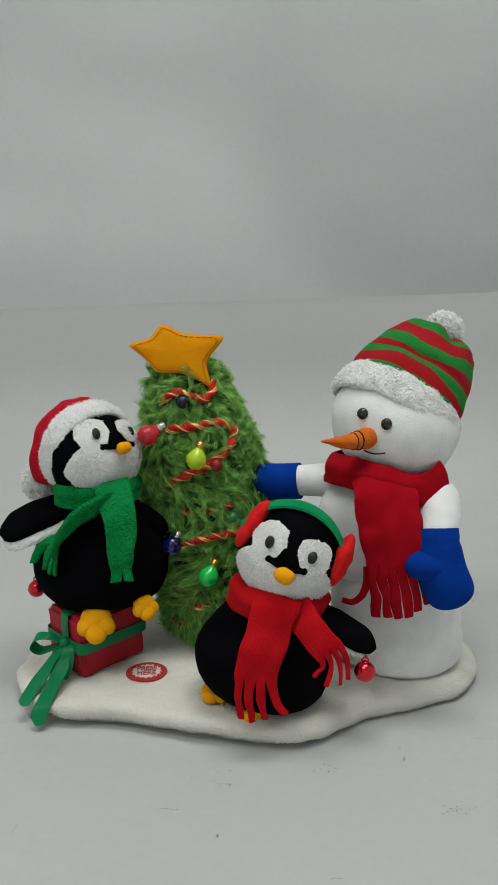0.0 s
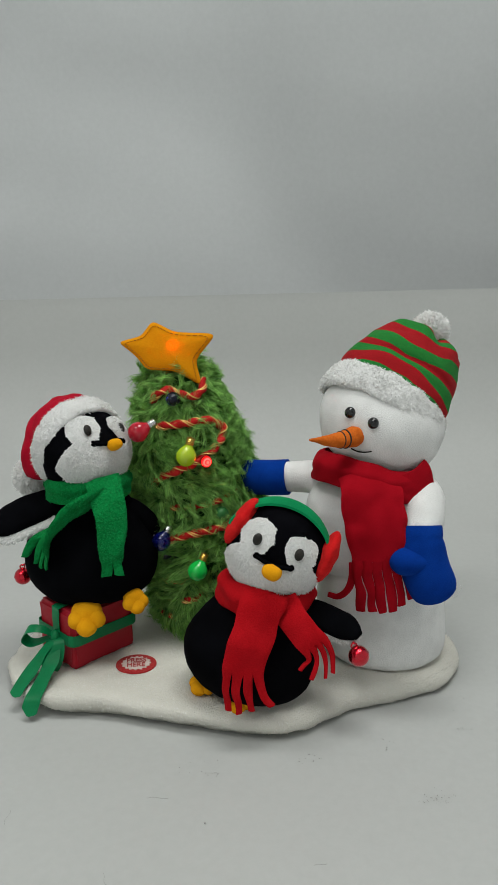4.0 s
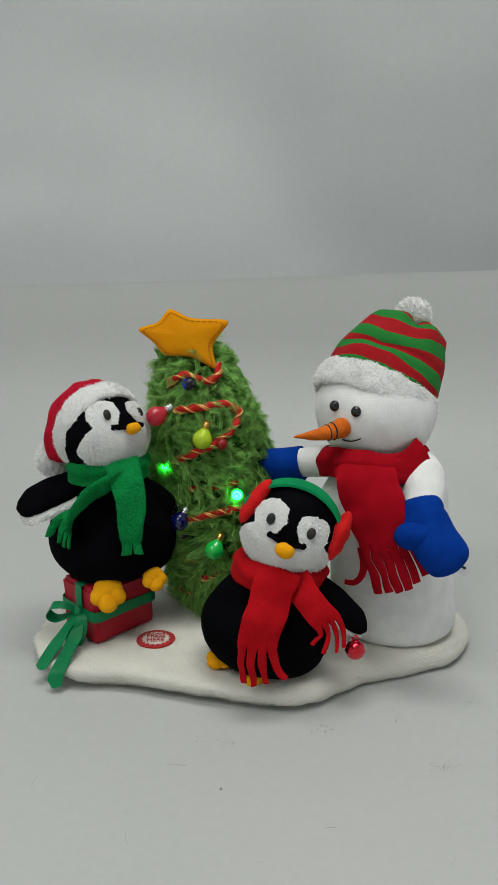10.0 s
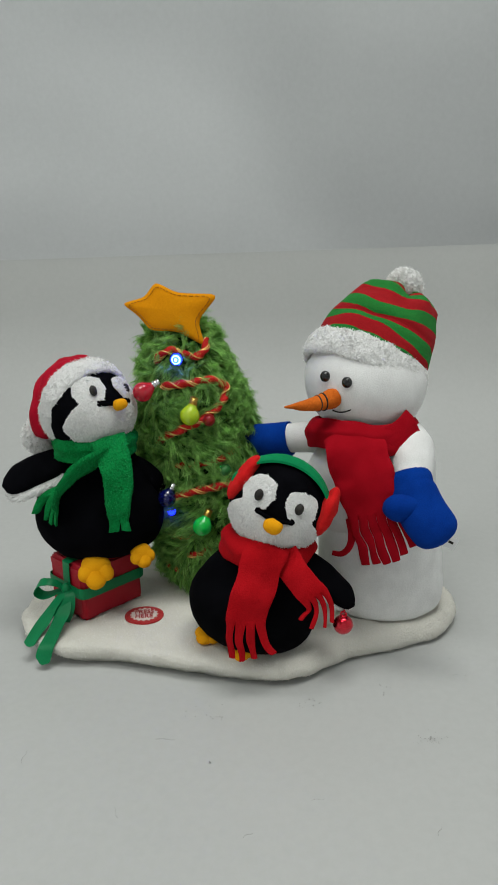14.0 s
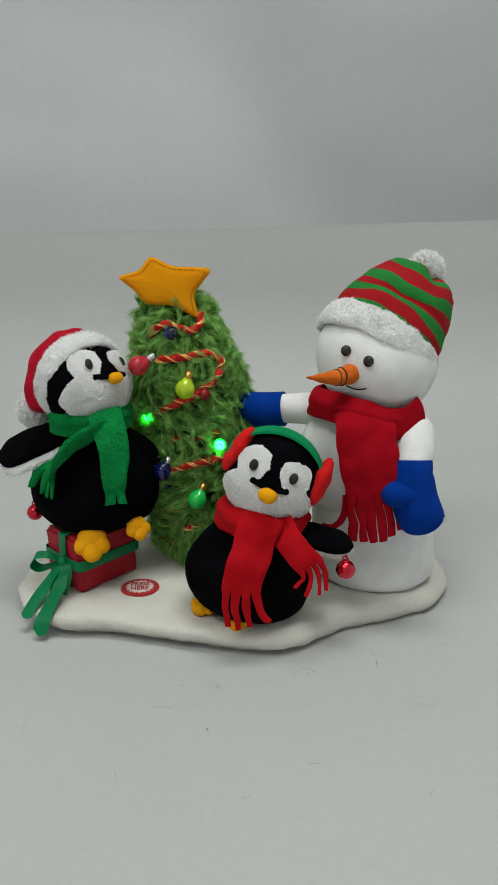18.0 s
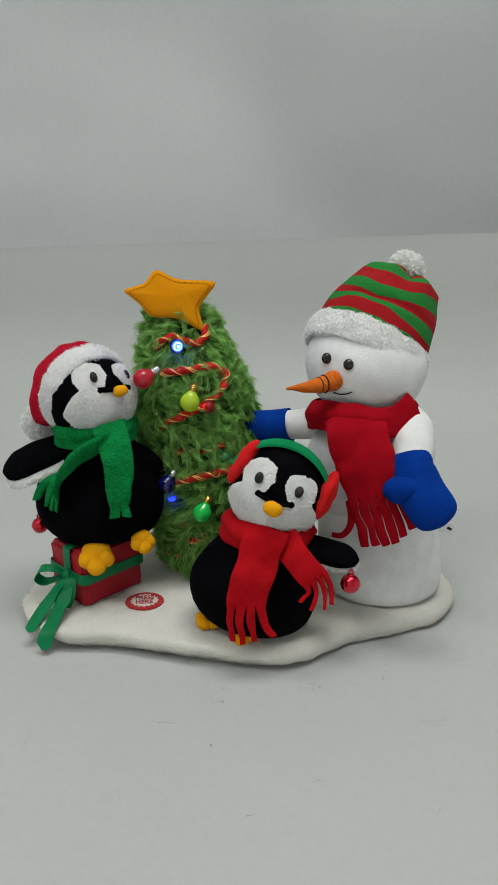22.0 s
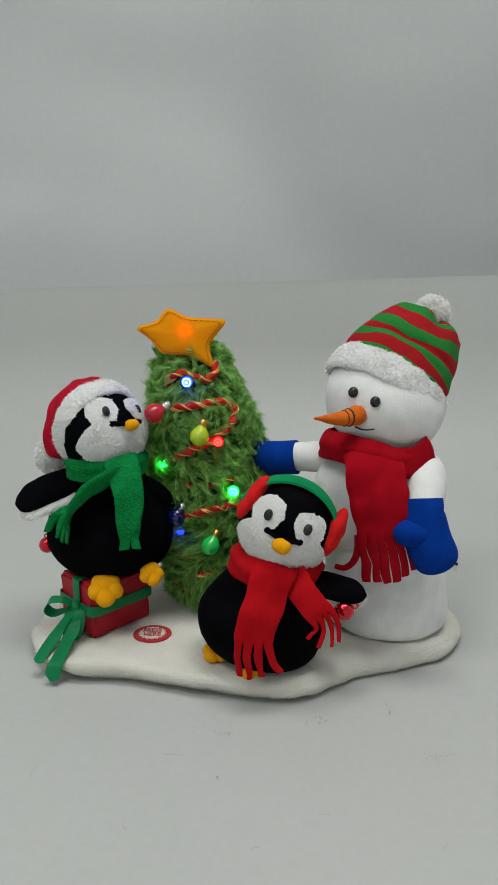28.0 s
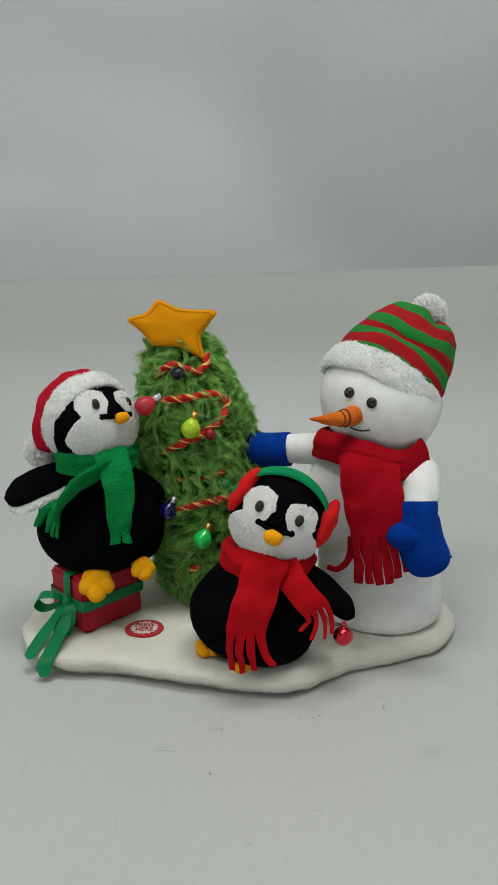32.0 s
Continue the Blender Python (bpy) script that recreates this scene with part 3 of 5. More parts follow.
def snow_base():
    t = thing("snowy_base", (0, 0.045, 0), "cream fleece snow-drift base with a wavy rim", "base")
    rows = []
    edge, mid = base_outline(), Vector((-0.004, 0.05, 0))
    lift = lambda p: 0.0055 * max(0.0, min(1.0, (0.09 - p.x) / 0.08)) * max(0.0, min(1.0, (0.02 - p.y) / 0.03))
    for f, z, g in ((0.90, 0.0002, 0.0), (0.945, 0.0020, 0.8), (0.980, 0.0032, 1.0), (0.995, 0.0055, 1.0), (1.0, 0.0085, 1.0), (0.994, 0.0120, 0.9), (0.975, 0.0155, 0.6), (0.94, 0.0180, 0.3), (0.86, 0.0195, 0.1), (0.7, 0.0198, 0.0), (0.5, 0.020, 0.0), (0.3, 0.0203, 0.0), (0.02, 0.0205, 0.0)):
        rows.append([mid + (p - mid) * f + Vector((0, 0, z + g * lift(p))) for p in edge])
    bm = grid_mesh(rows)
    bmesh.ops.subdivide_edges(bm, edges=[e for e in bm.edges if e.calc_length() > 0.012], cuts=1, use_grid_fill=True)
    lump(bm, 0.0018, 55)
    lump(bm, 0.0010, 240)
    bm.normal_update()
    pile("fleece_nap", bm, 110000, 0.0012, 0.00045, FLEECE_HAIR, t, droop=0.0, jitter=1.0, seed=2, keep=lambda q: (q[1] < 0.10) & (q[2] > 0.003), bend=0.8, lock=5, swirl=0.5, swirl_size=400.0)
    part("fleece_body", bm, FLEECE, t)
    return t


snow_base()

# ---- christmas tree ----


def tree_axis(z):
    return Vector((-0.040 - 0.146 * (z - 0.147), 0.085, z))


def tree_radius(z):
    prof = ((0.018, 0.045), (0.06, 0.0475), (0.11, 0.048), (0.147, 0.0465), (0.175, 0.0425), (0.20, 0.0365), (0.225, 0.029), (0.240, 0.023), (0.250, 0.012), (0.253, 0.004))
    for (z0, r0), (z1, r1) in zip(prof[:-1], prof[1:]):
        if z <= z1:
            return r0 + (r1 - r0) * (z - z0) / (z1 - z0)
    return 0.004


def on_tree(deg, z, out=0.0):
    """A place on the tree's skin: degrees round it (0 faces the front, plus to the right), height, and how far out."""
    a = radians(deg)
    r = tree_radius(z) + out
    return tree_axis(z) + Vector((math.sin(a) * r, -math.cos(a) * r, 0))


def bulb(parent, name, glass, cap, c, aim, size, label):
    """A round little bulb with a screw cap; aim is the way from the globe to the cap."""
    d = Vector(aim).normalized()
    q = d.to_track_quat("Z", "Y").to_matrix()
    prof = [(-1.0, 0.02), (-0.97, 0.25), (-0.85, 0.53), (-0.6, 0.80), (-0.25, 0.97), (0.1, 0.99), (0.45, 0.88), (0.75, 0.66), (0.98, 0.46), (1.15, 0.40)]
    rows = [[Vector(c) + q @ Vector((r * size * math.cos(b), r * size * math.sin(b), z * size)) for b in [2 * math.pi * k / 32 for k in range(32)]] for z, r in prof]
    ob = part(name, grid_mesh(rows), glass, parent, label)
    rows = []
    for i in range(15):
        z = 1.12 + 0.85 * i / 14
        r = 0.40 + 0.05 * math.sin(i * 2.2) if i < 13 else 0.40 - 0.14 * (i - 12)
        rows.append([Vector(c) + q @ Vector((r * size * math.cos(b), r * size * math.sin(b), z * size)) for b in [2 * math.pi * k / 20 for k in range(20)]])
    part("screw_cap", grid_mesh(rows), cap, ob)
    return ob


def led(parent, c, r, material, label, face=(0, -1, 0), dark=None):
    """A little lamp bead: a dark half and a glowing half, turned round to stand in for switching."""
    q = Vector(face).normalized().to_track_quat("Z", "Y").to_matrix()

    def half(sign):
        rows = []
        r1, end = (r, 100) if sign > 0 else (r * 0.965, 66)
        for i in range(9):
            b = radians(end) * i / 8
            rr, zz = max(math.sin(b), 0.02) * r1, math.cos(b) * r1 * sign
            rows.append([Vector(c) + q @ Vector((rr * math.cos(k * math.pi / 10), rr * math.sin(k * math.pi / 10), zz)) for k in range(20)])
        bm = grid_mesh(rows)
        # bright core and deeper rings of the glow are set in alternate bands
        if sign < 0 and isinstance(material, list):
            bm.faces.ensure_lookup_table()
            for k, f in enumerate(bm.faces):
                f.material_index = (k // 20 // 2) % 2 if k < 160 else 0
        return bm

    # added cup that hides the glowing half while the lamp counts as off
    cup = []
    for rr, flip in ((r * 1.12, 0), (r * 1.015, 1)):
        rows = []
        for i in range(11):
            b = radians(102 * i / 10) if flip == 0 else radians(102 - 102 * i / 10)
            q2 = max(math.sin(b), 0.02) * rr
            rows.append([Vector(c) + q @ Vector((q2 * math.cos(k * math.pi / 10), q2 * math.sin(k * math.pi / 10), -math.cos(b) * rr)) for k in range(20)])
        cup += rows
    part("glow_cover", grid_mesh(cup), dark or LED_DARK, parent)
    body = part("led_lamp", half(1), dark or LED_DARK, parent, label, origin=c)
    part("led_lens", half(-1), material, body)
    return body


def cord(parent, pts, n, r=0.0034):
    line = spline(pts, n * 2)
    ob = part("garland", tube(line, r, 14, 2, 520.0, 0.22), ROPE_RED, parent, "twisted red cord with gold threads")
    fr = frames(line)
    for turn in (0.5, 1.1, 3.7):
        gold, dist = [], 0.0
        for i, (p, (t, s, u)) in enumerate(zip(line, fr)):
            if i:
                dist += (p - line[i - 1]).length
            a = -dist * 260.0 + turn
            q = r * (1 + 0.22 * math.cos(2 * a + 520.0 * dist))
            gold.append(p + (s * math.cos(a) + u * math.sin(a)) * q)
        part("gold_thread", tube(gold, 0.00055, 6), GOLD_THREAD, ob)
    return ob


def christmas_tree():
    t = thing("christmas_tree", (-0.026, 0.085, BASE_TOP), "shaggy green plush christmas tree with red cord garland", "christmas tree")
    zs = [0.018 + (0.253 - 0.018) * i / 40 for i in range(41)]
    rows = [[on_tree(360 * k / 56, z) for k in range(56)] for z in zs]
    bm = grid_mesh(rows)
    lump(bm, 0.003, 70, 3.0)
    bm.normal_update()
    front = lambda q: q[1] < 0.118
    shag("shaggy_fur", bm, 5600, 28, 0.0170, 0.00050, TREE_HAIR, t, seed=4, keep=front)
    part("tree_body", bm, TREE_CLOTH, t)
    # garland turns
    o = 0.0088
    cord(t, [on_tree(-34, 0.220, 0.004), on_tree(-26, 0.226, o), on_tree(-7, 0.2315, o), on_tree(18, 0.2265, o), on_tree(36, 0.2300, o), on_tree(46, 0.239, o)], 90, 0.0029)
    cord(t, [on_tree(-24, 0.2025, 0.005), on_tree(-12, 0.2045, o), on_tree(12, 0.2065, o), on_tree(34, 0.2075, o), on_tree(49, 0.200, o), on_tree(37, 0.189, o), on_tree(18, 0.179, o), on_tree(0, 0.172, o), on_tree(-18, 0.165, 0.006), on_tree(-36, 0.156, 0.003)], 160, 0.0031)
    cord(t, [on_tree(-18, 0.138, 0.003), on_tree(4, 0.140, 0.004), on_tree(26, 0.144, 0.005), on_tree(48, 0.150, 0.004)], 90, 0.0024)
    cord(t, [on_tree(-26, 0.110, 0.006), on_tree(-12, 0.116, o), on_tree(6, 0.1205, o), on_tree(27, 0.124, o), on_tree(50, 0.128, 0.004)], 110, 0.0031)
    cord(t, [on_tree(-40, 0.072, 0.003), on_tree(-28, 0.0745, 0.006), on_tree(-12, 0.0765, 0.003)], 60, 0.0024)
    cord(t, [on_tree(-22, 0.057, 0.003), on_tree(-8, 0.061, 0.005), on_tree(4, 0.0665, 0.003)], 60, 0.0024)
    cord(t, [on_tree(-66, 0.042, 0.004), on_tree(-48, 0.040, 0.006), on_tree(-34, 0.038, 0.003)], 60, 0.0024)
    # bulbs
    bulb(t, "red_bulb", BULB_RED, CHROME, (-0.0775, 0.030, 0.2015), (0.75, 0.25, 0.45), 0.0082, "red clear bulb with a silver cap")
    bulb(t, "yellow_bulb", BULB_YELLOW, GOLD, (-0.0400, 0.0265, 0.1835), (0.25, 0.2, 0.95), 0.0080, "yellow-green clear bulb with a gold cap")
    bulb(t, "green_bulb", BULB_GREEN, GOLD, (-0.0315, 0.022, 0.0905), (0.35, 0.3, 0.8), 0.0080, "green clear bulb with a gold cap")
    bulb(t, "blue_bulb", BULB_BLUE, CHROME, (-0.0610, 0.028, 0.1125), (0.45, 0.2, 0.85), 0.0076, "dark blue clear bulb with a silver cap")
    # star
    pts = []
    outer = ((-0.0975, 0.268), (-0.071, 0.2845), (-0.0195, 0.2745), (-0.0305, 0.2335), (-0.0745, 0.2465))
    inner = ((-0.0795, 0.2725), (-0.0535, 0.2755), (-0.0365, 0.254), (-0.052, 0.2455), (-0.0835, 0.2575))
    poly = []
    for a, b in zip(outer, inner):
        poly += [a, b]
    mid = (-0.058, 0.262)
    ring2 = []
    m = len(poly)
    for i in range(m):
        p0, p1 = Vector(poly[i]), Vector(poly[(i + 1) % m])
        for k in range(6):
            ring2.append(p0.lerp(p1, k / 6))
    for _ in range(2):
        ring2 = [(ring2[i - 1] + ring2[i] * 2 + ring2[(i + 1) % len(ring2)]) / 4 for i in range(len(ring2))]

    def star_point(q, f, dy):
        x, z = mid[0] + (q.x - mid[0]) * f, mid[1] + (q.y - mid[1]) * f
        return Vector((x, 0.062 + 0.12 * (x - mid[0]) + 0.25 * (z - mid[1]) + dy, z))

    rows = [[star_point(q, f, dy) for q in ring2] for f, dy in ((0.02, 0.0045), (0.5, 0.004), (0.8, 0.0035), (0.96, 0.002), (1.0, 0.0007), (1.0, -0.0007), (0.96, -0.002), (0.8, -0.0035), (0.5, -0.0045), (0.02, -0.005))]
    s = part("star", grid_mesh(rows), STAR_FELT, t, "yellow-orange felt star with a stitched edge")
    seam = [star_point(q, 0.88, -0.0035) for q in ring2]
    for i in range(0, len(seam), 1):
        a, b = seam[i], seam[(i + 1) % len(seam)]
        pts.append(tube([a.lerp(b, 0.1), a.lerp(b, 0.45) + Vector((0, -0.0002, 0)), a.lerp(b, 0.8)], 0.00028, 5))
    part("stitching", join(*pts), STITCH, s)
    # lamps
    lamps = {}
    lamps["red"] = [led(t, (-0.0555, 0.0630, 0.2655), 0.0024, GLOW_STAR, "red lamp inside the star"), led(t, (-0.0255, 0.0335, 0.1780), 0.0044, [GLOW_RED, RED_RIM], "round red lamp", dark=LED_RED)]
    lamps["green"] = [led(t, on_tree(-42, 0.1545, 0.0035), 0.0052, [GLOW_GREEN, GREEN_RIM], "round green lamp", dark=LED_GREEN), led(t, (-0.0135, 0.0365, 0.1345), 0.0052, [GLOW_GREEN, GREEN_RIM], "round green lamp", dark=LED_GREEN)]
    lamps["blue"] = [led(t, (-0.0520, 0.0440, 0.2255), 0.0050, [GLOW_BLUE, GLOW_RIM], "round blue lamp with a dark body"), led(t, (-0.0595, 0.0390, 0.0975), 0.0042, GLOW_BLUE2, "round blue lamp")]
    return t, lamps


def star_felt():
    m, tree, b = mat_base("yellow_star_felt", 0.95, 0, 0.08, 0.04, (1, 0.8, 0.4))
    n, l = tree.nodes, tree.links
    tx = n.new("ShaderNodeTexNoise")
    tx.inputs["Scale"].default_value = 900
    co = n.new("ShaderNodeTexCoord")
    l.new(co.outputs["Object"], tx.inputs["Vector"])
    mix = n.new("ShaderNodeMix")
    mix.data_type = "RGBA"
    mix.inputs["A"].default_value, mix.inputs["B"].default_value = (0.74, 0.26, 0.003, 1), (0.94, 0.40, 0.008, 1)
    l.new(tx.outputs["Fac"], mix.inputs["Factor"])
    l.new(mix.outputs["Result"], b.inputs["Base Color"])
    bp = n.new("ShaderNodeBump")
    bp.inputs["Strength"].default_value, bp.inputs["Distance"].default_value = 0.35, 0.0007
    l.new(tx.outputs["Fac"], bp.inputs["Height"])
    l.new(bp.outputs[0], b.inputs["Normal"])
    t = n.new("ShaderNodeBsdfTranslucent")
    l.new(mix.outputs["Result"], t.inputs["Color"])
    ms = n.new("ShaderNodeMixShader")
    ms.inputs[0].default_value = 0.22
    l.new(b.outputs[0], ms.inputs[1])
    l.new(t.outputs[0], ms.inputs[2])
    l.new(ms.outputs[0], n["Material Output"].inputs["Surface"])
    return m


STAR_FELT = star_felt()
GLOW_RED = glow("red_lamp_light", (1.0, 0.02, 0.015), 15)
RED_RIM = glow("deep_red_lamp_light", (1.0, 0.004, 0.004), 12)
GREEN_RIM = glow("deep_green_lamp_light", (0.003, 1.0, 0.05), 22)
GLOW_STAR = glow("red_star_light", (1.0, 0.02, 0.01), 60)
GLOW_GREEN = glow("green_lamp_light", (0.015, 1.0, 0.09), 30)
GLOW_BLUE = glow("blue_lamp_light", (0.03, 0.06, 1.0), 50)
GLOW_RIM = glow("deep_blue_lamp_light", (0.001, 0.004, 1.0), 95)
GLOW_BLUE2 = glow("blue_low_lamp_light", (0.002, 0.006, 1.0), 20)
TREE, LAMPS = christmas_tree()

# ---- gift box ----


def gift_box():
    t = thing("gift_box", (-0.125, 0.024, BASE_TOP), "red wrapped gift box tied with a green satin bow", "gift box")
    q = Matrix.Rotation(radians(50), 3, "Z")
    c = Vector((-0.1222, 0.0222, 0.0))
    hx, hy, z0, z1 = 0.0305, 0.0240, 0.0195, 0.068

    def at(x, y, z):
        return c + q @ Vector((x, y, z))

    bm = bmesh.new()
    bmesh.ops.create_cube(bm, size=1.0)
    for v in bm.verts:
        f = 0.97 if v.co.z < 0 else 1.0
        v.co = at(v.co.x * 2 * hx * f, v.co.y * 2 * hy * f, z0 if v.co.z < 0 else z1)
    bmesh.ops.subdivide_edges(bm, edges=list(bm.edges), cuts=9, use_grid_fill=True)
    bmesh.ops.bevel(bm, geom=[e for e in bm.edges if e.calc_face_angle(0) > 0.8], offset=0.003, segments=3, affect="EDGES")
    lump(bm, 0.0014, 60, 5.0)
    lump(bm, 0.0007, 150, 9.0)
    part("wrapped_box", bm, GIFT_PAPER, t)
    e = 0.0012
    # bands round the sides and over the top
    w = 0.0092
    zc = 0.0455
    g, r = 0.004, 0.0004
    side = []
    for sx, sy in ((-1, -1), (1, -1), (1, 1), (-1, 1)):
        turned = [(sx * (hx + e), sy * (hy - g)), (sx * (hx - r), sy * (hy - r)), (sx * (hx - g), sy * (hy + e))]
        side += turned if sx * sy > 0 else turned[::-1]
    loop = []
    for i in range(12):
        for k in range(4):
            a, b = side[i], side[(i + 1) % 12]
            loop.append(at(a[0] + (b[0] - a[0]) * k / 4, a[1] + (b[1] - a[1]) * k / 4, zc))
    loop.append(loop[0])
    part("ribbon_band", strip(loop, (0, 0, 1), w, 0.0007, 4), SATIN, t)
    y0 = -0.004
    over = [at(-hx - e, y0, z0 + 0.002), at(-hx - e, y0, zc), at(-hx - e, y0, z1 - 0.003), at(-hx + 0.002, y0, z1 + e), at(0, y0, z1 + e), at(hx - 0.002, y0, z1 + e), at(hx + e, y0, z1 - 0.003), at(hx + e, y0, z0 + 0.002)]
    part("ribbon_band", strip(spline(over, 60), q @ Vector((0, 1, 0)), w, 0.0007, 4), SATIN, t)
    # bow with two loops and two tails at the near corner
    k = at(-hx - 0.004, y0 - 0.002, zc + 0.001)
    part("bow_knot", ball(k, (0.0042, 0.0040, 0.0048), None, 20, 14, 0.0008, 200), SATIN, t)
    loop1 = [k, k + Vector((-0.010, -0.004, 0.0075)), k + Vector((-0.020, -0.004, 0.0065)), k + Vector((-0.0240, -0.002, -0.001)), k + Vector((-0.019, 0.0, -0.0065)), k + Vector((-0.009, -0.001, -0.003)), k]
    part("bow_loop", ripple(strip(spline(loop1, 48), (0.1, 1, 0.5), lambda s: 0.004 + 0.0055 * math.sin(math.pi * s), 0.0005, 4), 0.0008, 70, 1), SATIN, t)
    loop2 = [k, k + Vector((0.0045, -0.006, -0.003)), k + Vector((0.003, -0.012, -0.014)), k + Vector((-0.001, -0.013, -0.022)), k + Vector((-0.003, -0.009, -0.014)), k]
    part("bow_loop", ripple(strip(spline(loop2, 48), (1, 0.3, 0.1), lambda s: 0.004 + 0.0080 * math.sin(math.pi * s), 0.0005, 4), 0.0008, 70, 1), SATIN, t)
    tail1 = [k, k + Vector((-0.007, -0.010, -0.009)), k + Vector((-0.013, -0.022, -0.0185)), k + Vector((-0.018, -0.030, -0.0255)), k + Vector((-0.0215, -0.036, -0.0315))]
    part("bow_tail", ripple(strip(spline(tail1, 36), (1, -0.1, 0.25), lambda s: 0.005 + 0.0060 * min(1, s * 3) - 0.008 * max(0, s - 0.94) / 0.06, 0.0005, 4), 0.0012, 70, 1), SATIN, t)
    tail2 = [k, k + Vector((0.002, -0.012, -0.010)), k + Vector((-0.001, -0.026, -0.0195)), k + Vector((-0.005, -0.041, -0.0290)), k + Vector((-0.0085, -0.0475, -0.0395))]
    part("bow_tail", ripple(strip(spline(tail2, 36), (1, 0.1, 0.25), lambda s: 0.005 + 0.0072 * min(1, s * 3) - 0.010 * max(0, s - 0.93) / 0.07, 0.0005, 4), 0.0012, 70, 1), SATIN, t)
    return t


gift_box()

# ---- penguins ----


def face_mask(u, v):
    """Whether the face is white at (u, v), with the eyes at (-1, 0) and (1, 0)."""
    left = ((u + 0.98) / 0.97) ** 2 + ((v - 0.05) / 1.0) ** 2 < 1
    right = (abs(u - 1.06) / 0.90) ** 2.8 + (abs(v) / 0.84) ** 2.8 < 1
    cheeks = (u / 2.42) ** 2 + ((v + 1.45) / 1.45) ** 2 < 1
    if not (left or right or cheeks):
        return False
    if v > 0.1:
        half = 0.24 + 0.16 * (v - 0.1)
    elif v > -0.6:
        half = 0.24 + 0.34 * (0.1 - v) / 0.7
    elif v > -0.95:
        half = 0.60
    else:
        half = 0.0
    if abs(u - 0.02) < half:
        return False
    if min(math.hypot(u - s, v + 0.82 - 0.08 * abs(s)) for s in (-0.85, -0.7, -0.5, -0.3, 0, 0.3, 0.5, 0.7, 0.9)) < 0.15:
        return False
    return True


def penguin_head(t, c, r, turn, seed, beak=(0.10, -1.17, 0.0035), size=1.0, wide=1.0):
    """Head with face, eyes and beak. turn looks ahead along -y."""
    c = Vector(c)
    sq = Vector((1.02, 0.96, 0.98))

    def on(u, v, out=0.0):
        """A place on the face: u right, v up, in half eye distances."""
        x, z = u * 0.38, v * 0.38 + 0.22
        rr = x * x + z * z
        y = -math.sqrt(max(0.02, 1 - rr)) if rr < 0.98 else -0.14
        p = Vector((x * sq.x, y * sq.y, z * sq.z)) * (r + out)
        return c + turn @ p

    bm = ball(c, sq * r, turn, 56, 40, 0.0012, 60, seed)
    head = part("head", bm, BLACK_VELVET, t)
    # white face sewn over the front
    g = bmesh.new()
    n = 150
    verts = {}
    for i in range(n + 1):
        for j in range(n + 1):
            x, z = -0.985 + 1.97 * i / n, -0.985 + 1.97 * j / n
            if x * x + z * z < 0.975 and face_mask(x / 0.38 if x < 0.11 else 0.29 + (x / 0.38 - 0.29) / wide, (z - 0.22) / 0.38):
                y = -math.sqrt(1 - x * x - z * z)
                p = c + turn @ (Vector((x * sq.x, y * sq.y, z * sq.z)) * (r + 0.0012))
                verts[i, j] = g.verts.new(p)
    for (i, j), a in list(verts.items()):
        q = [(i, j), (i + 1, j), (i + 1, j + 1), (i, j + 1)]
        if all(k in verts for k in q):
            g.faces.new([verts[k] for k in q])
    bmesh.ops.delete(g, geom=[v for v in g.verts if not v.link_faces], context="VERTS")
    for _ in range(3):
        bmesh.ops.smooth_vert(g, verts=[v for v in g.verts if v.is_boundary], factor=0.5, use_axis_x=True, use_axis_y=True, use_axis_z=True)
    bmesh.ops.recalc_face_normals(g, faces=g.faces)
    g.normal_update()
    if sum(f.normal.dot(f.calc_center_median() - c) for f in g.faces) < 0:
        bmesh.ops.reverse_faces(g, faces=g.faces)
        g.normal_update()
    tufts(g, 0.00042)
    g.normal_update()
    face = g.copy()
    bmesh.ops.solidify(face, geom=list(face.faces), thickness=0.0008)
    fo = part("face", face, FLUFF, t, "short white fleece face")
    pile("face_fleece", g, 24000, 0.0014, 0.00042, WHITE_HAIR, fo, droop=0.45, jitter=0.75, seed=7 + int(seed), bend=0.6, lock=6, swirl=0.35, swirl_size=140.0)
    g.free()
    for s in (-1, 1):
        p = on(s if s < 0 else 0.29 + 0.71 * wide, 0, 0.0030 if wide == 1.0 or s < 0 else 0.0008)
        part("eye", ball(p, (0.0031, 0.0022, 0.0042), turn, 20, 14), EMBROIDERY, t, "dark embroidered eye")
    edge = spline([on(u, -0.80 + 0.07 * abs(u) - 0.10 * math.cos(u * 1.7), 0.0022) for u in (-0.82, -0.5, -0.2, 0.1, 0.4, 0.7, 0.92)], 30)
    part("mouth", tube(edge, lambda f: 0.0010 + 0.0008 * math.sin(math.pi * f), 8), BLACK_VELVET, t, "black stitched mouth line")
    b = on(*beak)
    part("beak", ball(b, (0.0068 * size, 0.0058, 0.0056 * size), turn, 28, 18, 0.0006, 200, seed, 0.9), YELLOW_FELT, t, "small yellow felt beak")
    return head, on


def foot(t, c, turn, size, label="yellow padded felt foot"):
    """A webbed foot: three soft toes on a heel."""
    c = Vector(c)
    parts = [ball(c, (0.72 * size, 0.66 * size, 0.44 * size), turn, 24, 16)]
    for a, far, wide in ((-50, 0.46, 0.46), (0, 0.62, 0.52), (50, 0.46, 0.46)):
        d = turn @ Vector((math.sin(radians(a)), -math.cos(radians(a)), -0.10))
        parts.append(ball(c + d * size * far, (wide * size, 0.56 * size, 0.42 * size), turn @ Matrix.Rotation(radians(a), 3, "Z"), 24, 16, 0.0004, 160, a))
    bm = join(*parts)
    return part("foot", bm, YELLOW_FELT, t, label)


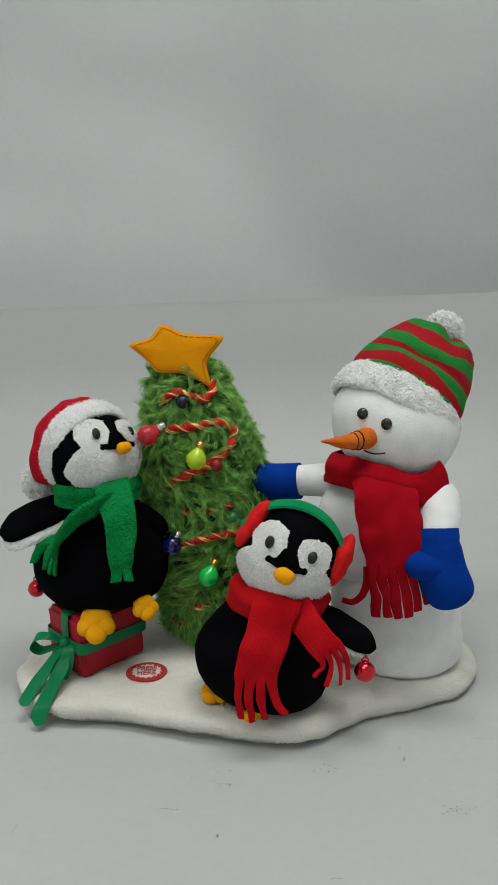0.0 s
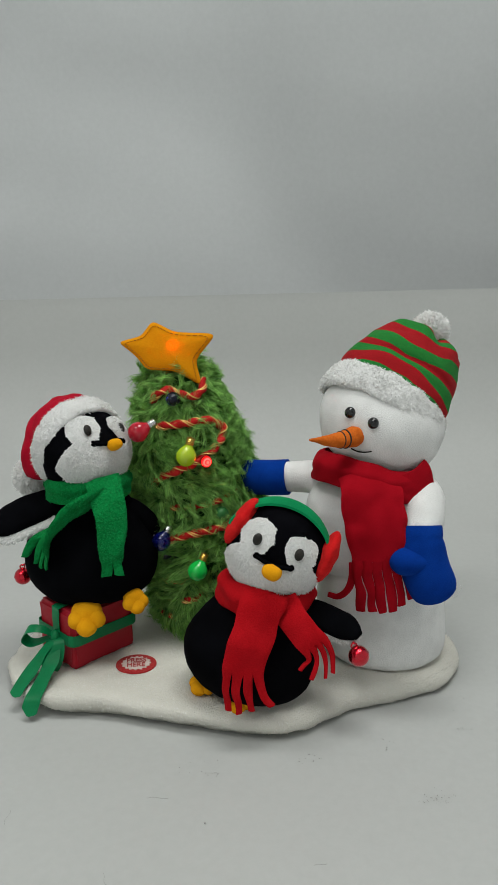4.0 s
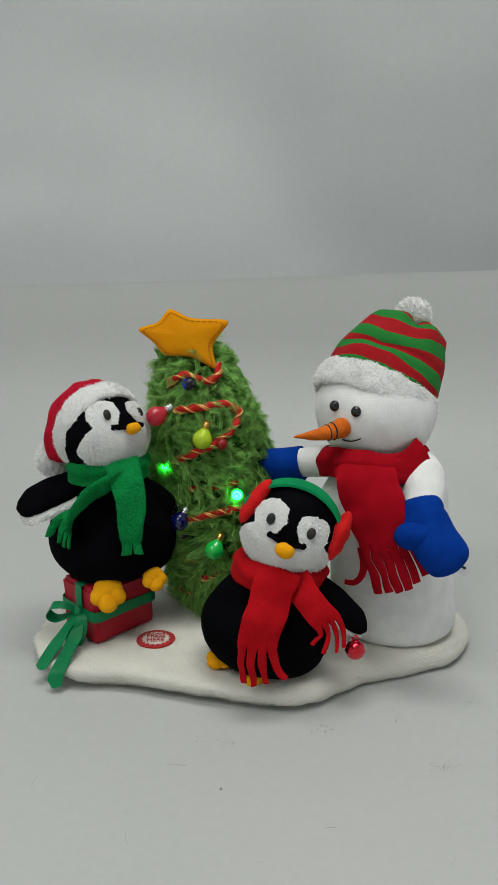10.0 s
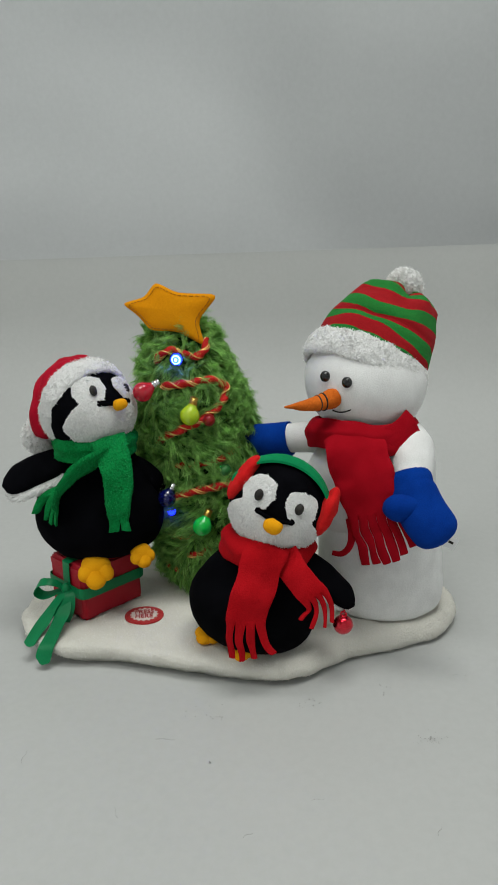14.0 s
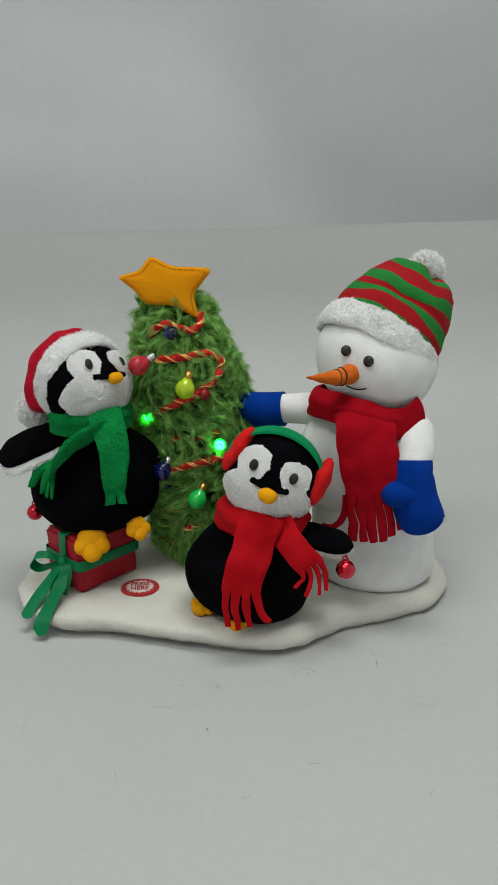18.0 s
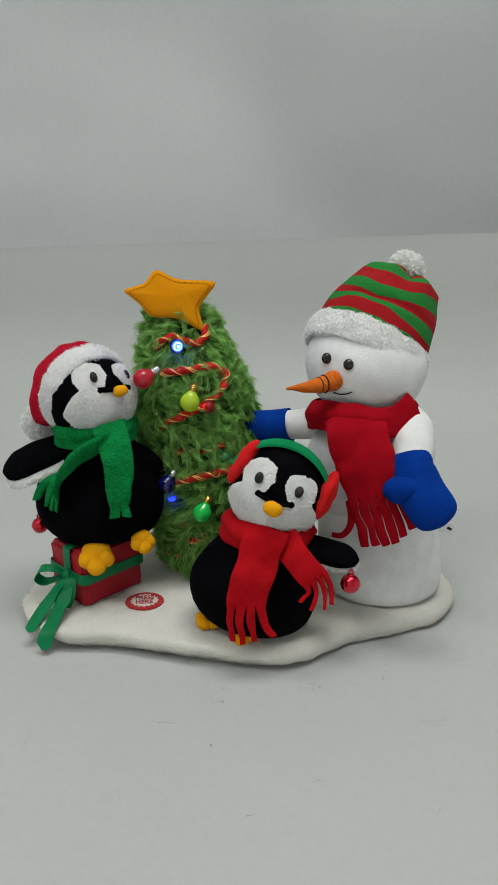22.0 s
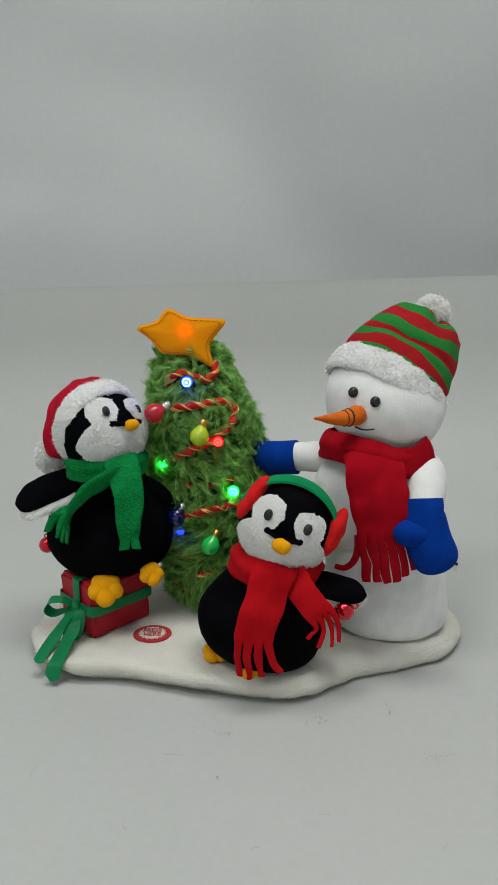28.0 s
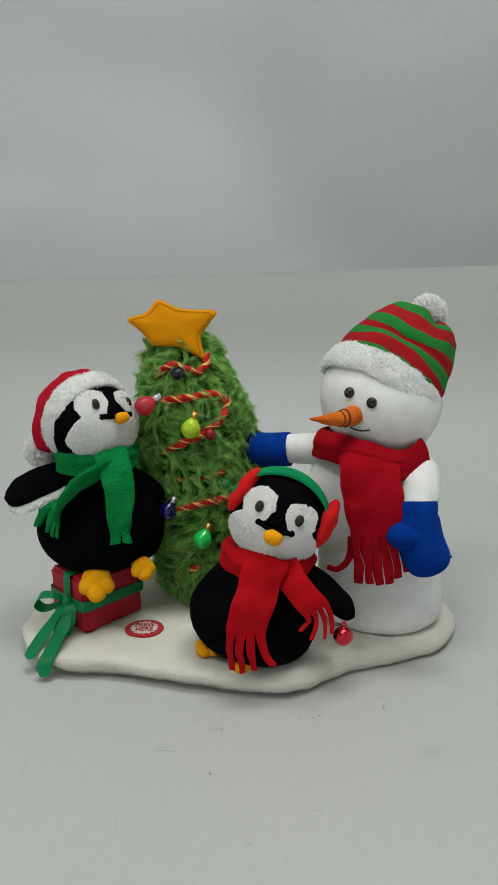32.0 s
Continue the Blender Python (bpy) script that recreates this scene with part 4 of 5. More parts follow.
def wing(t, root, tip, width, thick, up, seed, label, peek=0.0, pivot=None):
    """A flat padded wing, black above and white fleece below."""
    root, tip, up = Vector(root), Vector(tip), Vector(up).normalized()
    d = (tip - root)
    L = d.length
    d.normalize()
    n = (up - d * up.dot(d)).normalized()
    s = d.cross(n)
    low = s if s.z < 0 else -s

    def skin(off, th, sc, peek=0.0):
        rows = []
        for i in range(25):
            f = i / 24
            w = width * (0.72 + 0.28 * math.sin(math.pi * min(1, f * 0.72 + 0.12))) * math.sqrt(max(0.003, 1 - max(0, (f - 0.76) / 0.24) ** 2)) * sc
            k = thick * math.sqrt(max(0.02, 1 - max(0, (f - 0.6) / 0.4) ** 2))
            p = root + d * (L * f) + low * peek + n * off - n * (0.12 * L * f * f)
            rows.append([p + s * math.cos(b) * w * 0.5 + n * math.sin(b) * k * th for b in [2 * math.pi * m / 24 for m in range(24)]])
        return grid_mesh(rows)

    bm = skin(0, 0.5, 1.0)
    lump(bm, 0.0008, 90, seed)
    ob = part("wing", bm, BLACK_VELVET, t, label, origin=root if pivot is None else pivot)
    bm = skin(-thick * 0.34, 0.36, 0.97, peek)
    bm.normal_update()
    pile("underside_fleece", bm, 8000, 0.0019, 0.00045, WHITE_HAIR, ob, droop=0.3, jitter=0.8, seed=21, lock=5)
    part("underside", bm, FLUFF, ob, "white fleece underside")
    return ob


def jingle_bell(parent, c, r, top, origin=None):
    """A round bell with a waist band, a loop and a cord to its hanger."""
    c = Vector(c)
    rows = []
    for i in range(25):
        b = math.pi * i / 24
        rr = max(math.sin(b), 0.02) * r * (1.05 if i in (12,) else 1.0)
        rows.append([c + Vector((rr * math.cos(k * math.pi / 16), rr * math.sin(k * math.pi / 16), math.cos(b) * r)) for k in range(32)])
    bm = grid_mesh(rows)
    loop = ring(c + Vector((0, 0, r * 1.15)), Matrix.Rotation(math.pi / 2, 3, "X"), r * 0.28, r * 0.28, r * 0.09, 20, 8)
    cap = ball(c + Vector((0, 0, r * 0.97)), (r * 0.3, r * 0.3, r * 0.12), None, 16, 8)
    cordl = tube(spline([c + Vector((0, 0, r * 1.35)), (c + Vector((0, 0, r * 1.3))).lerp(Vector(top), 0.5) + Vector((0.0006, 0, 0)), Vector(top)], 8), 0.0008, 8)
    return part("jingle_bell", join(bm, loop, cap, cordl), BELL_RED, parent, "shiny red metal jingle bell", origin=origin)


def front_penguin():
    t = thing("plush_penguin", (0.014, -0.030, BASE_TOP), "black plush penguin with red earmuffs and red fringed scarf", "plush penguin", "plush penguins on the base")
    # body: a full pear leaning to the side
    rows = []
    prof = ((0.0195, 0.018), (0.022, 0.030), (0.028, 0.039), (0.038, 0.0455), (0.052, 0.0478), (0.065, 0.0460), (0.078, 0.0400), (0.090, 0.0325), (0.100, 0.0255), (0.108, 0.018))
    for z, r in prof:
        f = (z - 0.02) / 0.09
        cx = 0.022 - 0.0463 * f + 0.0508 * f * f
        rows.append([Vector((cx + r * math.cos(b), -0.029 + r * math.sin(b) * 0.88, z)) for b in [2 * math.pi * k / 56 for k in range(56)]])
    bm = grid_mesh(rows)
    bmesh.ops.subdivide_edges(bm, edges=list(bm.edges), cuts=1, use_grid_fill=True, smooth=0.6)
    lump(bm, 0.0015, 40, 2.0)
    part("body", bm, BLACK_VELVET, t)
    hc = (0.0318, -0.031, 0.1320)
    R0 = 0.0352
    q = turn_to(-2.3, 10.8, 18.5)
    head, on = penguin_head(t, hc, R0, q, 1.0)
    # earmuffs: green band over the crown and two red pads
    rows = []
    R = R0 + 0.0012
    for i in range(41):
        a = radians(-76 + 152 * i / 40)
        row = []
        for k, (dy, dr) in enumerate(((-0.0095, 0), (-0.0095, 0.0016), (0, 0.0022), (0.0085, 0.0016), (0.0085, 0))):
            row.append(Vector(hc) + q @ Vector(((R + dr) * math.sin(a) * 1.02, dy - 0.0075, math.sqrt((R + dr) ** 2 - 0.8 * (dy - 0.0075) ** 2) * math.cos(a) * 0.985)))
        rows.append(row)
    part("earmuff_band", grid_mesh(rows), GREEN_FELT, t, "green felt headband")
    for s in (-1, 1):
        p = Vector(hc) + q @ Vector((-0.0300, -0.009, 0.0115)) if s < 0 else Vector(hc) + q @ Vector((0.0345, -0.008, 0.0092))
        part("earmuff", tufts(ball(p, (0.0064 if s < 0 else 0.0062, 0.0150, 0.0192), q @ Matrix.Rotation(radians(16 if s < 0 else 4), 3, "Y"), 72, 48, 0.0012, 110, 4 + s), 0.0003), EAR_RED, t, "red fleece ear pad")
    # scarf: neck roll, two tails with cut fringes
    part("scarf_wrap", neck_band((0.0250, -0.031, 0.1000), turn_to(0, 4, 9), 0.0312, 0.0318, 0.021, 0.0026, 0.0035, 0.10, 0.0012), FLEECE_RED, t, "red fleece scarf round the neck")
    tail = [(0.0245, -0.0610, 0.1120), (0.0215, -0.0690, 0.101), (0.0165, -0.0740, 0.084), (0.0115, -0.0765, 0.066), (0.0100, -0.0770, 0.050), (0.0120, -0.0755, 0.0315)]
    scarf_tail(t, tail, (1, 0.05, 0.16), lambda s: 0.0305 - 0.0035 * s, 0.0024, 31, ((-0.0015, 0.0, 0.95), (-0.0005, 0.001, 1.0), (0.0020, 0.0, 1.0), (0.0100, 0.0, 0.96)), FLEECE_RED, "hanging red fleece scarf end", sag=0.0016)
    tail = [(0.0360, -0.0590, 0.1080), (0.0425, -0.0670, 0.098), (0.0510, -0.0705, 0.088), (0.0590, -0.0715, 0.079), (0.0640, -0.0720, 0.069), (0.0630, -0.0725, 0.0570)]
    scarf_tail(t, tail, (0.86, 0.0, 0.50), lambda s: 0.0190 + 0.0015 * math.sin(math.pi * s), 0.0024, 27, ((-0.0090, 0.001, 0.92), (-0.0040, 0.004, 1.0), (0.0010, 0.002, 0.98), (0.0020, -0.001, 0.86)), FLEECE_RED, "short curling red fleece scarf end", gap=0.13)
    foot(t, (-0.0190, -0.0330, 0.0265), turn_to(-35, -6, 0), 0.0125)
    foot(t, (0.0070, -0.0500, 0.0240), turn_to(-8, -8, 0), 0.0115)
    # waving wing with the bell on its tip
    root = Vector((0.044, -0.042, 0.0960))
    w = wing(t, root, (0.0930, -0.052, 0.0755), 0.0215, 0.0140, (0.28, -0.55, 0.80), 3.0, "black waving wing with white underside", 0.0005, (0.049, -0.044, 0.078))
    hang = Vector((0.0845, -0.0530, 0.0675))
    bell = jingle_bell(w, (0.0842, -0.0535, 0.0560), 0.0073, hang, origin=hang)
    return t, w, bell


def seated_penguin():
    t = thing("plush_penguin", (-0.121, 0.028, 0.068), "black plush penguin in santa hat and green scarf on a gift", "plush penguin", "plush penguins on the base")
    rows = []
    prof = ((0.0675, 0.026), (0.0695, 0.036), (0.075, 0.0445), (0.084, 0.0505), (0.096, 0.0530), (0.108, 0.0520), (0.120, 0.0475), (0.132, 0.0410), (0.144, 0.0330), (0.155, 0.0265), (0.164, 0.02))
    for z, r in prof:
        f = (z - 0.067) / 0.1
        rows.append([Vector((-0.1180 + r * math.cos(b), 0.030 + r * math.sin(b) * 0.88, z)) for b in [2 * math.pi * k / 56 for k in range(56)]])
    bm = grid_mesh(rows)
    bmesh.ops.subdivide_edges(bm, edges=list(bm.edges), cuts=1, use_grid_fill=True, smooth=0.6)
    lump(bm, 0.0015, 40, 6.0)
    part("body", bm, BLACK_VELVET, t)
    hc = Vector((-0.1205, 0.028, 0.1865))
    q = turn_to(51, 25, 4)
    head, on = penguin_head(t, hc, 0.0352, q, 11.0, (0.12, -0.98, 0.0050), 0.8, 1.4)
    # santa hat worn like a bonnet: fleece roll round the face and a limp crown with a pompom
    ax = Vector((-0.72, 0.60, 0.33)).normalized()
    hq = ax.to_track_quat("Z", "Y").to_matrix()
    bc = hc + ax * 0.0105 + Vector((0.0018, -0.0012, 0.0014))
    bm = tufts(ring(bc, hq, 0.0336, 0.0336, 0.0044, 260, 36, 2.3))
    lump(bm, 0.0010, 90, 1.0)
    bm.normal_update()
    brim = bm.copy()
    crown_line = spline([bc + ax * 0.004, bc + ax * 0.012, bc + ax * 0.017 + Vector((0.000, 0, -0.002)), Vector((-0.1490, 0.049, 0.192)), Vector((-0.1560, 0.038, 0.178)), Vector((-0.1595, 0.031, 0.1615))], 40)
    rows = []
    fr = frames(crown_line)
    for i, p in enumerate(crown_line):
        f = i / 39
        r = 0.0348 * max(0.0, 1 - max(0, f - 0.12) / 0.88) ** 0.75 + 0.0085 * f
        t1, sx, sy = fr[i]
        rows.append([p + sx * math.cos(b) * r + sy * math.sin(b) * r for b in [2 * math.pi * k / 40 for k in range(40)]])
    cm = grid_mesh(rows)
    lump(cm, 0.0030, 75, 2.0)
    hat = part("santa_hat", cm, HAT_RED, t, "limp red cloth santa hat")
    pile("brim_fleece", brim, 26000, 0.0017, 0.00040, WHITE_HAIR, hat, droop=0.1, jitter=0.8, seed=31, lock=5, swirl=0.4, swirl_size=200.0)
    brim.free()
    part("brim", bm, FLUFF, hat, "white fleece brim")
    pm = ball(Vector((-0.1700, 0.048, 0.1590)), (0.0140, 0.0130, 0.0150), None, 80, 56, 0.0012, 120)
    tufts(pm, 0.00050)
    pm.normal_update()
    pile("pompom_fleece", pm, 9000, 0.0028, 0.00042, WHITE_HAIR, hat, droop=0.0, jitter=0.7, seed=32, lock=6)
    part("pompom", pm, FLUFF, hat, "white fleece pompom")
    # green scarf
    plush("scarf_wrap", neck_band((-0.1180, 0.027, 0.1600), turn_to(0, 3, -3), 0.0302, 0.0300, 0.0190, 0.0030, 0.0020, 0.06, 0.0010), GREEN_FLEECE, t, "scarf_nap", 9000, 0.0008, 0.00045, "green fleece scarf round the neck", strands=GREEN_HAIR)
    front = [(-0.1000, 0.000, 0.1715), (-0.0950, -0.0075, 0.163), (-0.0905, -0.0155, 0.146), (-0.0895, -0.0200, 0.125), (-0.0900, -0.0205, 0.1150), (-0.0900, -0.0205, 0.1030)]
    scarf_tail(t, front, (1, 0.15, 0), lambda s: 0.0265 - 0.0095 * min(1.0, s * 1.2), 0.0032, 37, ((-0.0006, 0, 1.0), (0.0008, 0.0006, 0.97)), GREEN_FLEECE, "hanging green fleece scarf end", gap=0.02, nap=GREEN_HAIR)
    back = [(-0.0985, -0.002, 0.1630), (-0.1120, -0.0095, 0.1560), (-0.1265, -0.0145, 0.146), (-0.1390, -0.0150, 0.132), (-0.1470, -0.0130, 0.1190), (-0.1500, -0.0110, 0.1040)]
    scarf_tail(t, back, (0.62, -0.30, 0.72), lambda s: 0.0175 + 0.0080 * math.sin(math.pi * min(1.0, s * 1.1)), 0.0032, 33, ((-0.0110, -0.002, 0.86), (-0.0015, 0.0, 0.95), (0.0005, 0.001, 1.0), (0.0015, 0, 0.97)), GREEN_FLEECE, "green fleece scarf end laid across the chest", sag=-0.0035, gap=0.04, nap=GREEN_HAIR)
    foot(t, (-0.1140, -0.0080, 0.0675), turn_to(12, -42, 0), 0.0165)
    foot(t, (-0.0790, 0.0020, 0.0760), turn_to(34, -40, 0), 0.0120)
    w = wing(t, (-0.136, 0.018, 0.1500), (-0.1895, 0.002, 0.1345), 0.0310, 0.0150, (-0.20, -0.55, 0.80), 7.0, "black raised wing with white underside", 0.0050)
    wing(t, (-0.088, 0.030, 0.142), (-0.062, 0.036, 0.120), 0.018, 0.012, (0.5, -0.6, 0.6), 8.0, "black wing reaching to the tree")
    bell = jingle_bell(t, (-0.1700, 0.058, 0.0900), 0.0072, (-0.158, 0.056, 0.108), origin=(-0.1700, 0.058, 0.0900))
    return t, w, bell


FRONT, WAVE, BELL = front_penguin()
SEATED, LIFT, REAR_BELL = seated_penguin()

# ---- snowman ----
PIVOT = Vector((0.1149, 0.0443, 0.1426))
SWAY_AXIS = Vector((0.25, 0.722, 0.404)).normalized()


def stripe_cloth():
    """Knitted hat cloth in red and green bands that follow the hat's own rows."""
    m, tree, b = mat_base("striped_hat_knit", 0.95, 0, 0.08, 0.02)
    n, l = tree.nodes, tree.links
    uv = n.new("ShaderNodeUVMap")
    sep = n.new("ShaderNodeSeparateXYZ")
    l.new(uv.outputs[0], sep.inputs[0])
    ramp = n.new("ShaderNodeValToRGB")
    ramp.color_ramp.interpolation = "CONSTANT"
    red, green = (0.34, 0.012, 0.016, 1), (0.022, 0.19, 0.035, 1)
    els = ramp.color_ramp.elements
    els[0].position, els[0].color = 0.0, green
    els[1].position, els[1].color = 1 / 9, red
    for i in range(2, 9):
        e = els.new(i / 9)
        e.color = green if i % 2 == 0 else red
    l.new(sep.outputs["Y"], ramp.inputs[0])
    co = n.new("ShaderNodeTexCoord")
    tx = n.new("ShaderNodeTexNoise")
    tx.inputs["Scale"].default_value, tx.inputs["Detail"].default_value = 1300, 2
    l.new(co.outputs["Object"], tx.inputs["Vector"])
    mul = n.new("ShaderNodeMix")
    mul.data_type, mul.blend_type = "RGBA", "MULTIPLY"
    mul.inputs["Factor"].default_value = 0.5
    l.new(ramp.outputs[0], mul.inputs["A"])
    gray = n.new("ShaderNodeMapRange")
    gray.inputs["From Min"].default_value, gray.inputs["From Max"].default_value = 0.3, 0.7
    gray.inputs["To Min"].default_value, gray.inputs["To Max"].default_value = 0.6, 1.3
    l.new(tx.outputs["Fac"], gray.inputs["Value"])
    l.new(gray.outputs[0], mul.inputs["B"])
    l.new(mul.outputs["Result"], b.inputs["Base Color"])
    bp = n.new("ShaderNodeBump")
    bp.inputs["Strength"].default_value, bp.inputs["Distance"].default_value = 0.4, 0.0008
    l.new(tx.outputs["Fac"], bp.inputs["Height"])
    l.new(bp.outputs[0], b.inputs["Normal"])
    return m


STRIPES = stripe_cloth()


def lathe(c, prof, squash=1.0, n=64, shift=None):
    rows = []
    for z, r in prof:
        s = shift(z) if shift else Vector((0, 0, 0))
        rows.append([Vector((c[0] + r * math.cos(b), c[1] + r * math.sin(b) * squash, z)) + s for b in [2 * math.pi * k / n for k in range(n)]])
    return grid_mesh(rows)


def snowman():
    t = thing("plush_snowman", (0.1185, 0.046, BASE_TOP), "white plush snowman with striped knit hat, red scarf and blue mittens", "plush snowman")
    bm = lathe((0.1190, 0.046), ((0.0195, 0.036), (0.0200, 0.0465), (0.023, 0.0510), (0.030, 0.0530), (0.045, 0.0532), (0.065, 0.0515), (0.085, 0.0495), (0.105, 0.0470), (0.125, 0.0435), (0.142, 0.0385), (0.150, 0.032)), 0.95, 64, lambda z: Vector((-0.06 * (z - 0.02), -0.02 * (z - 0.02), 0)))
    bmesh.ops.subdivide_edges(bm, edges=list(bm.edges), cuts=1, use_grid_fill=True, smooth=0.5)
    lump(bm, 0.0012, 45, 3.0)
    part("lower_body", bm, WHITE_PLUSH, t)
    # sewn-in tag
    tag = part("care_tag", strip(spline([(0.163, 0.036, 0.080), (0.170, 0.034, 0.0775), (0.1775, 0.032, 0.074)], 8), (0.2, 0, 1), 0.011, 0.0004, 4), TAG_WHITE, t, "small white sewn-in cloth tag")
    part("tag_print", strip(spline([(0.1715, 0.0329, 0.0773), (0.1750, 0.0320, 0.0758)], 4), (0.2, 0, 1), 0.0022, 0.0003, 2), EMBROIDERY, tag)
    # upper body, which sways on the waist
    bm = lathe((0.1055, 0.0435), ((0.090, 0.034), (0.094, 0.043), (0.104, 0.0490), (0.120, 0.0515), (0.138, 0.0520), (0.150, 0.0500), (0.160, 0.0430), (0.170, 0.0340), (0.180, 0.022)), 0.93)
    bmesh.ops.subdivide_edges(bm, edges=list(bm.edges), cuts=1, use_grid_fill=True, smooth=0.5)
    lump(bm, 0.0022, 45, 8.0)
    up = part("upper_body", bm, WHITE_PLUSH, t, "swaying white plush upper body", origin=PIVOT)
    # head
    hc = Vector((0.1106, 0.043, 0.2097))
    q = turn_to(-28.7, 4.4, 16.9)
    hm = ball(hc, (0.0490, 0.0470, 0.0425), q, 64, 44, 0.0012, 45, 5.0)
    part("head", hm, WHITE_PLUSH, up)

    def on(x, z, out=0.0):
        """A place on the face, x to its right and z up, in metres from the head's middle."""
        y = -0.047 * math.sqrt(max(0.0, 1 - (x / 0.049) ** 2 - (z / 0.0425) ** 2))
        p = Vector((x, y, z))
        return hc + q @ (p * (1 + out / p.length))

    for x in (-0.0095, 0.0095):
        part("eye", ball(on(x, 0.0080, 0.0008), (0.0041, 0.0034, 0.0043), q, 24, 16), EYE_BLACK, up, "glossy black bead eye")
    # carrot nose with three stitched rings
    n0 = on(0.0015, -0.0060, -0.002)
    nd = (Vector((0.0530, -0.024, 0.2100)) - n0)
    line = [n0 + nd * f + Vector((0, 0, -0.0020)) * math.sin(math.pi * f) for f in [i / 24 for i in range(25)]]
    prof = lambda f: 0.0078 * (1 - f) ** 0.85 * (1.0 if f > 0.08 else 0.80 + 2.5 * f) + 0.0005
    nm = tube(line, prof, 24)
    lump(nm, 0.0008, 130, 3.0)
    nose = part("carrot_nose", nm, ORANGE_FELT, up, "orange stuffed cloth carrot nose")
    for f in (0.27, 0.37):
        c = n0 + nd * f + Vector((0, 0, -0.0020)) * math.sin(math.pi * f)
        z = nd.normalized()
        part("nose_stitch", ring(c, z.to_track_quat("Z", "Y").to_matrix(), prof(f) * 1.01, prof(f) * 1.01, 0.0006, 40, 6), EMBROIDERY, nose)
    mouth = [on(0.000 + 0.015 * f, -0.0150 - 0.0028 * math.sin(math.pi * (0.15 + 0.75 * f)) + 0.004 * f, 0.0008) for f in [i / 14 for i in range(15)]]
    part("mouth", tube(mouth, 0.00055, 6), EMBROIDERY, up, "stitched black smile")
    # hat
    bq = turn_to(-15, 0, 26) @ Matrix.Rotation(radians(-30), 3, "X")
    bc = hc + bq @ Vector((-0.0055, 0.002, 0.0175))
    bm = ring(bc + bq @ Vector((0, 0, -0.0050)), bq, 0.0457, 0.0452, 0.0044, 300, 44, 2.6)
    for v in bm.verts:
        p = bq.transposed() @ (v.co - bc)
        v.co = bc + bq @ Vector((p.x * (1 - 3.0 * p.z), p.y * (1 - 3.0 * p.z), p.z))
    lump(bm, 0.0016, 80, 2.0)
    tufts(bm)
    bm.normal_update()
    skin = bm.copy()
    part("hat_brim", bm, FLUFF, up, "white fleece hat brim")
    pile("brim_fleece", skin, 46000, 0.0017, 0.00040, WHITE_HAIR, up, droop=0.1, jitter=0.8, seed=44, lock=6, swirl=0.4, swirl_size=200.0, keep=lambda q: q[1] < 0.07)
    skin.free()
    rows, N = [], 96
    prof = ((0.0, 0.0462), (0.008, 0.0466), (0.017, 0.0452), (0.028, 0.0426), (0.039, 0.0390), (0.048, 0.0350), (0.055, 0.0310), (0.060, 0.0240), (0.064, 0.0165), (0.066, 0.0070))
    rows_n = 64
    # heights of the stripes' borders on one side, in front and on the other side
    side_a = (0.0, 0.03, 0.18, 0.30, 0.42, 0.58, 0.74, 0.88, 0.95, 1.0)
    middle = (0.0, 0.05, 0.22, 0.28, 0.325, 0.48, 0.72, 0.88, 0.955, 1.0)
    side_b = (0.0, 0.005, 0.09, 0.31, 0.52, 0.71, 0.87, 0.94, 0.975, 1.0)

    def round_front(k):
        a = 360.0 * k / N + 90.0
        return (a + 180.0) % 360.0 - 180.0

    def stripe(s, a):
        w = min(1.0, abs(a) / 75.0)
        w = w * w * (3 - 2 * w)
        edge = [m + (e - m) * w for m, e in zip(middle, side_a if a < 0 else side_b)]
        return float(np.interp(s, edge, [i / 9 for i in range(10)]))

    for i in range(rows_n + 1):
        f = i / rows_n
        z = 0.066 * f
        for (z0, r0), (z1, r1) in zip(prof[:-1], prof[1:]):
            if z <= z1 + 1e-9:
                r = r0 + (r1 - r0) * (z - z0) / (z1 - z0)
                break
        row = []
        for k in range(N):
            b = 2 * math.pi * k / N
            a = round_front(k)
            crease = -0.0030 * math.exp(-((a - 5) / 45) ** 2 - ((f - 0.30 - 0.0006 * a) / 0.05) ** 2)
            swell = 0.0020 * math.exp(-((a + 8) / 40) ** 2 - ((f - 0.47) / 0.10) ** 2)
            pinch = -0.0065 * math.exp(-((a - 18) / 20) ** 2 - ((f - 0.92) / 0.14) ** 2) + 0.0025 * math.exp(-((a + 22) / 16) ** 2 - ((f - 0.88) / 0.12) ** 2)
            fold = 0.0016 * math.sin(3 * b + 1.0) * f * f + 0.0022 * math.sin(7 * b) * f**4 + crease + swell + pinch
            dip = -0.008 * f**4 * math.exp(-((a - 18) / 26) ** 2)
            row.append(bc + bq @ Vector(((r + fold) * math.cos(b) + 0.0055 * f * f, (r + fold) * math.sin(b) * 0.95 + 0.004 * f, 0.006 + 0.96 * z + dip)))
        rows.append(row)
    cm = grid_mesh(rows)
    uvl = cm.loops.layers.uv.new("rows")
    cm.verts.ensure_lookup_table()
    cm.verts.index_update()
    for fc in cm.faces:
        for lp in fc.loops:
            i, k = divmod(lp.vert.index, N)
            lp[uvl].uv = (k / N, stripe(min(1.0, max(0.0, i / rows_n + 0.012 * noise.noise(lp.vert.co * 60))), round_front(k)))
    ripple(cm, 0.0022, 48, 3.0)
    part("hat_crown", cm, STRIPES, up, "red and green striped knit hat crown")
    pm = ball(bc + bq @ Vector((0.0015, 0.004, 0.0715)), (0.0138, 0.0138, 0.0135), None, 80, 56, 0.0012, 120, 4.0)
    tufts(pm, 0.00050)
